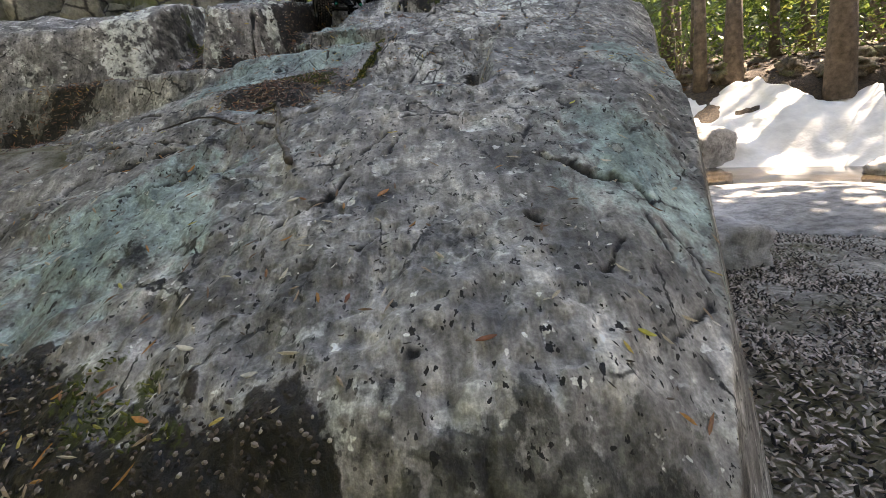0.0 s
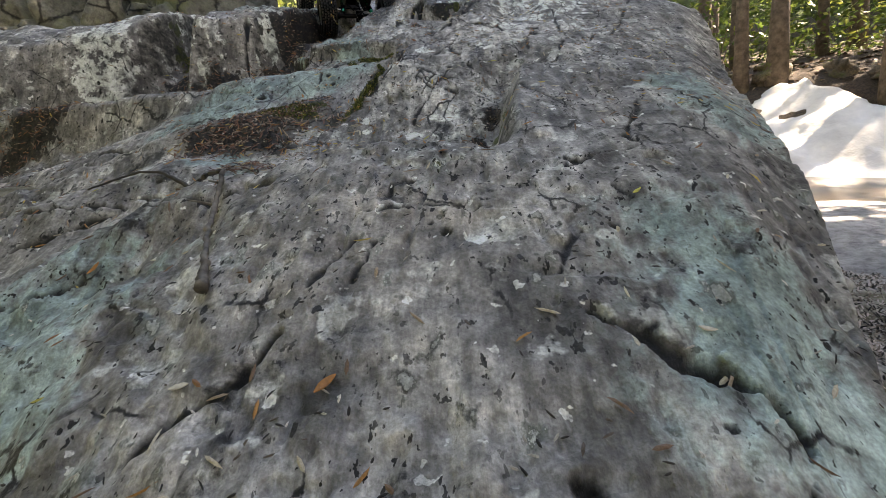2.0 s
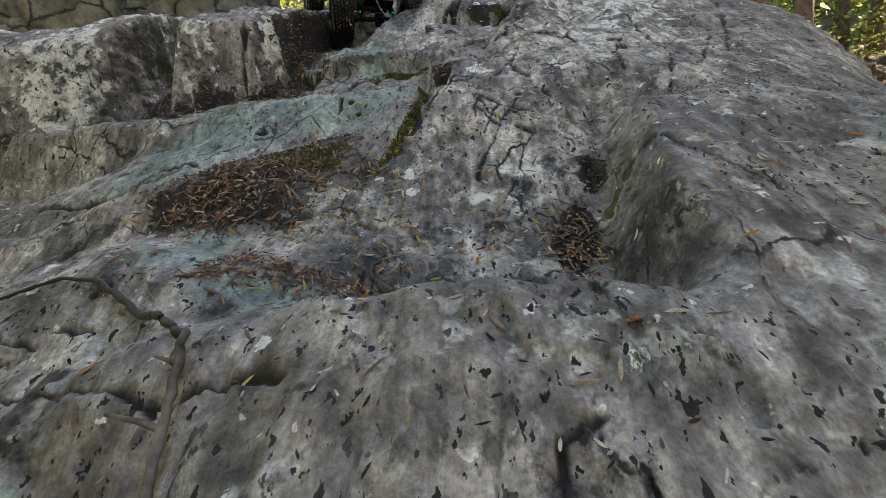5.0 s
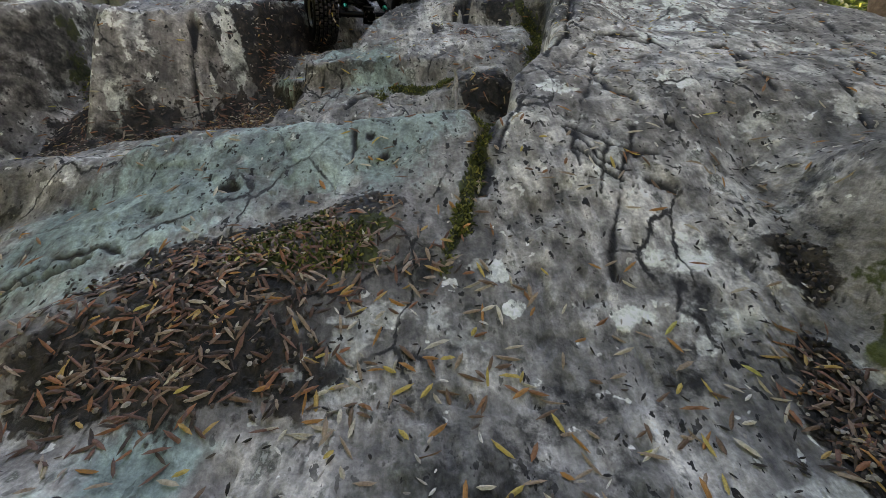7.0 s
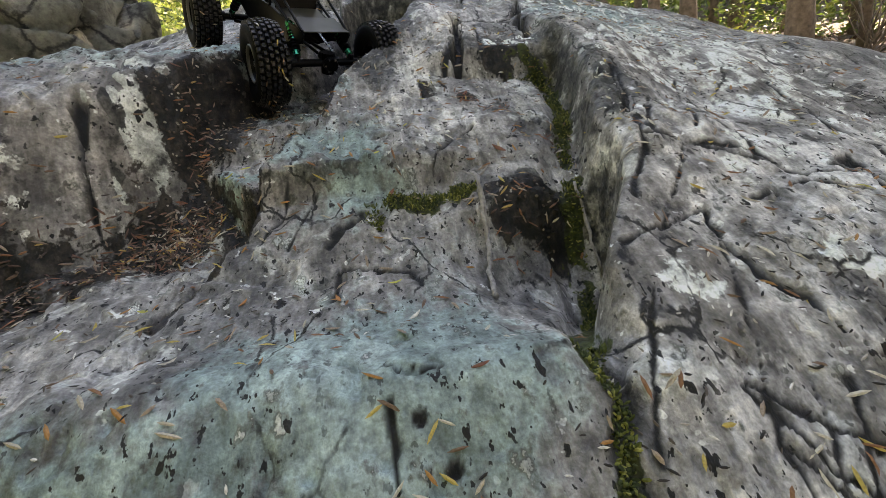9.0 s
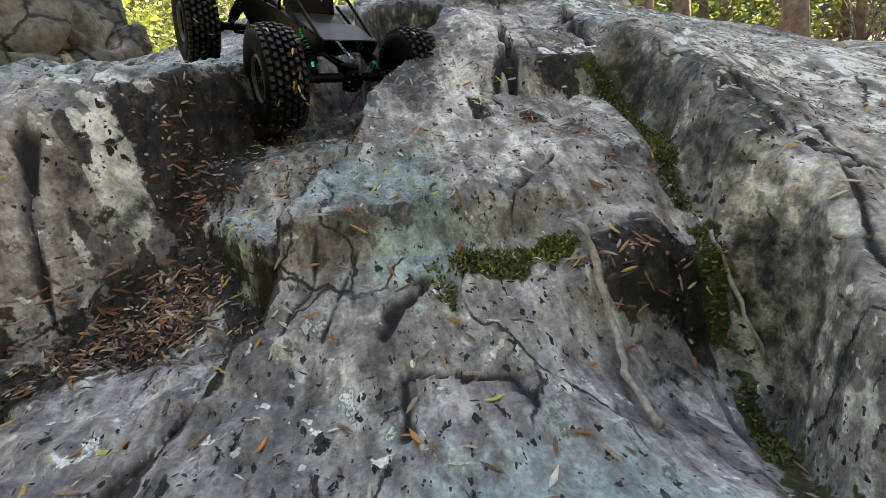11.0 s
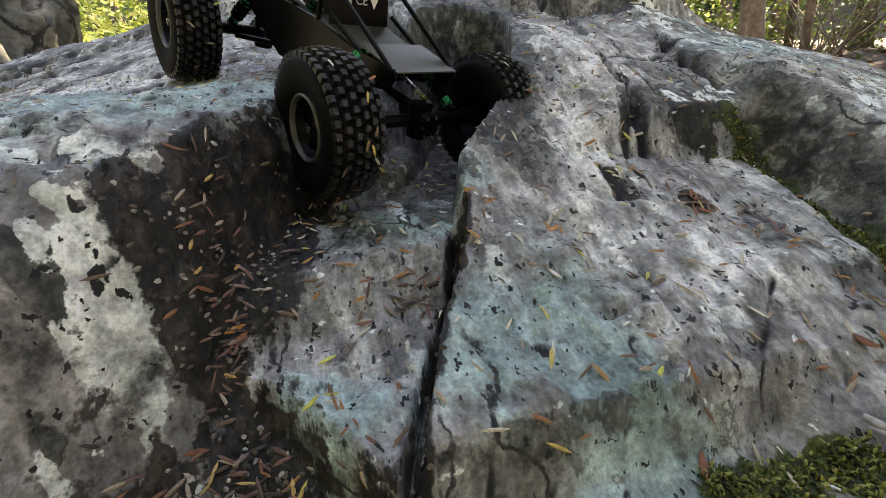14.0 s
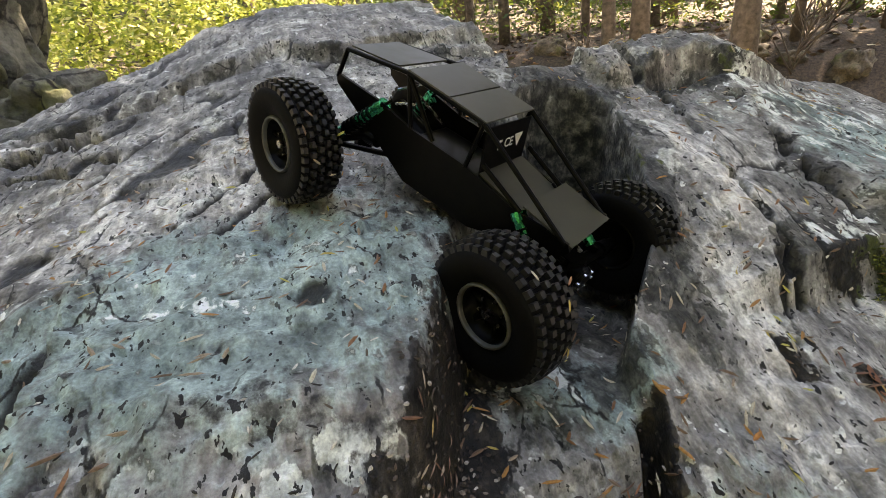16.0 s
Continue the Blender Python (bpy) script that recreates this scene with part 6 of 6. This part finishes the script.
LEAVES_LOW = [(-0.191, 0.291, "p", 0.028), (-0.200, 0.246, "o", 0.026), (0.120, 0.266, "y", 0.022), (0.017, 0.243, "r", 0.02), (-0.079, 0.314, "r", 0.015), (-0.137, 0.352, "p", 0.020), (-0.135, 0.262, "p", 0.018),
              (-0.268, 0.245, "o", 0.024), (-0.063, 0.445, "o", 0.024), (-0.340, 0.615, "o", 0.022), (0.166, 0.605, "y", 0.018), (0.164, 0.472, "p", 0.016), (-0.153, 0.447, "p", 0.02)]
LEAVES_HIGH = [(-0.481, 1.649, "o", 0.022), (-0.434, 1.579, "y", 0.018), (-0.397, 1.513, "y", 0.016), (-0.111, 1.643, "r", 0.028), (-0.114, 1.627, "r", 0.022), (-0.104, 1.507, "r", 0.028), (-0.239, 1.489, "r", 0.022),
               (-0.251, 1.513, "y", 0.018), (-0.506, 1.599, "r", 0.022), (-0.246, 1.637, "o", 0.018), (-0.268, 1.595, "p", 0.018), (-0.423, 1.617, "y", 0.02), (-0.395, 1.638, "r", 0.018), (-0.478, 1.644, "r", 0.022),
               (-0.240, 1.301, "p", 0.022), (-0.302, 1.343, "o", 0.02), (-0.386, 1.362, "o", 0.02), (-0.485, 1.397, "y", 0.018), (-0.293, 1.138, "o", 0.022), (-0.251, 1.362, "y", 0.02), (-0.211, 1.200, "r", 0.018)]
for k, (x, y, tone, length) in enumerate(LEAVES_LOW + LEAVES_HIGH):
    fallen_leaf(x, y, tone, 0.66 * length, k)


def twig(name, label, points, radii, material, side=()):
    """A bent twig lying on the rock; points are (x, y, lift)."""
    xs, ys = np.array([p[0] for p in points]), np.array([p[1] for p in points])
    z, _ = rest(xs, ys)
    way = [Vector((p[0], p[1], h + p[2] + r + 0.003)) for p, h, r in zip(points, z, radii)]
    smooth, rad = [], []
    jog = random.Random(len(name) + len(points))
    for i in range(len(way) - 1):
        for k in range(5):
            f = k / 5
            smooth.append(way[i].lerp(way[i + 1], f) + Vector((jog.uniform(-1, 1), jog.uniform(-1, 1), 0)) * 0.0016)
            rad.append((radii[i] * (1 - f) + radii[i + 1] * f) * jog.uniform(0.85, 1.2))
    smooth.append(way[-1])
    rad.append(radii[-1])
    under, _ = rest(np.array([q.x for q in smooth]), np.array([q.y for q in smooth]))
    for q, low, r in zip(smooth, under, rad):
        q.z = max(q.z, float(low) + 0.8 * r)
    v, f = tube(smooth, rad, 7)
    ob = tagged(new(name, mesh_from(name, v, f, material, True)), label, "twig")
    for at, dx, dy, dz, r in side:
        a = smooth[at]
        v, f = tube([a, a + Vector((dx, dy, dz)) * 0.5 + Vector((0.001, 0.001, 0)), a + Vector((dx, dy, dz))], [r, r * 0.8, r * 0.5], 6)
        br = new("side_shoot", mesh_from("side_shoot", v, f, material, True))
        br.parent = ob
    return ob


twig("twig", "long weathered grey twig lying down the lichened slope", [(-0.237, 0.694, 0.006), (-0.232, 0.666, 0.004), (-0.224, 0.637, 0.003), (-0.216, 0.61, 0.003), (-0.203, 0.582, 0.002), (-0.192, 0.559, 0.001), (-0.184, 0.542, 0.001), (-0.178, 0.524, 0.0)],
     [0.0024, 0.0026, 0.0028, 0.0027, 0.0026, 0.0028, 0.0034, 0.0052], MOTTLED_TWIG, [(8, -0.03, 0.004, 0.006, 0.0019), (3, -0.016, 0.006, 0.003, 0.0019)])
twig("twig", "bent dark twig resting against a long grey one", [(-0.49, 0.802, 0.001), (-0.451, 0.812, 0.003), (-0.421, 0.815, 0.004), (-0.389, 0.81, 0.004), (-0.361, 0.797, 0.004), (-0.331, 0.779, 0.004), (-0.28, 0.734, 0.006), (-0.239, 0.69, 0.008)],
     [0.0012, 0.0016, 0.0018, 0.0020, 0.0030, 0.0030, 0.0028, 0.0024], DARK_TWIG)
twig("twig", "pale broken twig leaning below the mossy step", [(-0.147, 1.475, 0.006), (-0.146, 1.444, 0.012), (-0.150, 1.405, 0.012), (-0.158, 1.370, 0.006), (-0.165, 1.325, 0.0)],
     [0.0022, 0.003, 0.0026, 0.0024, 0.003], TWIG, [(4, 0.015, 0.012, 0.01, 0.0016), (3, -0.014, 0.01, 0.006, 0.0013)])
twig("twig", "thin pale twig lying in the mossy groove", [(-0.034, 1.448, 0.006), (-0.032, 1.42, 0.008), (-0.033, 1.385, 0.004)], [0.0016, 0.0018, 0.0012], TWIG)
twig("twig", "short dark twig among fallen needles", [(-0.166, 0.895, 0.002), (-0.172, 0.875, 0.003), (-0.168, 0.855, 0.002), (-0.158, 0.84, 0.001)], [0.0015, 0.002, 0.002, 0.0013], DARK_TWIG)
twig("twig", "thin grey twig on the dark rock floor", [(-0.112, 0.80, 0.001), (-0.108, 0.83, 0.002), (-0.10, 0.85, 0.001)], [0.0013, 0.0016, 0.001], TWIG)


def on_ground(x, y):
    return ground_height(x, y), np.tile([0.0, 0.0, 1.0], (len(x), 1))


def ground_density(x, y):
    return (rock_height(x, y, False) < ground_height(x, y)) * np.clip(0.5 + 0.6 * vnoise(x, y, 0.15, 95), 0, 1)


xs, ys = scatter(rng, 30000, ground_density, (0.15, 1.2, -0.1, 1.6), (0.5, 1.9, 0.6, 2.6))
tagged(blades("ground_litter", xs, ys, 0.016, 0.0045, 0.45, LITTER_BIT, rng, 0.002, on_ground), "brown and grey bark and needle litter on the ground", "litter", kind="stuff")
xs, ys = scatter(rng, 4000, ground_density, (-2.4, -0.7, 0.4, 1.3))
tagged(blades("ground_litter", xs, ys, 0.014, 0.003, 0.35, RUST, rng, 0.002, on_ground), "rust-brown needle litter on the ground", "litter", kind="stuff")
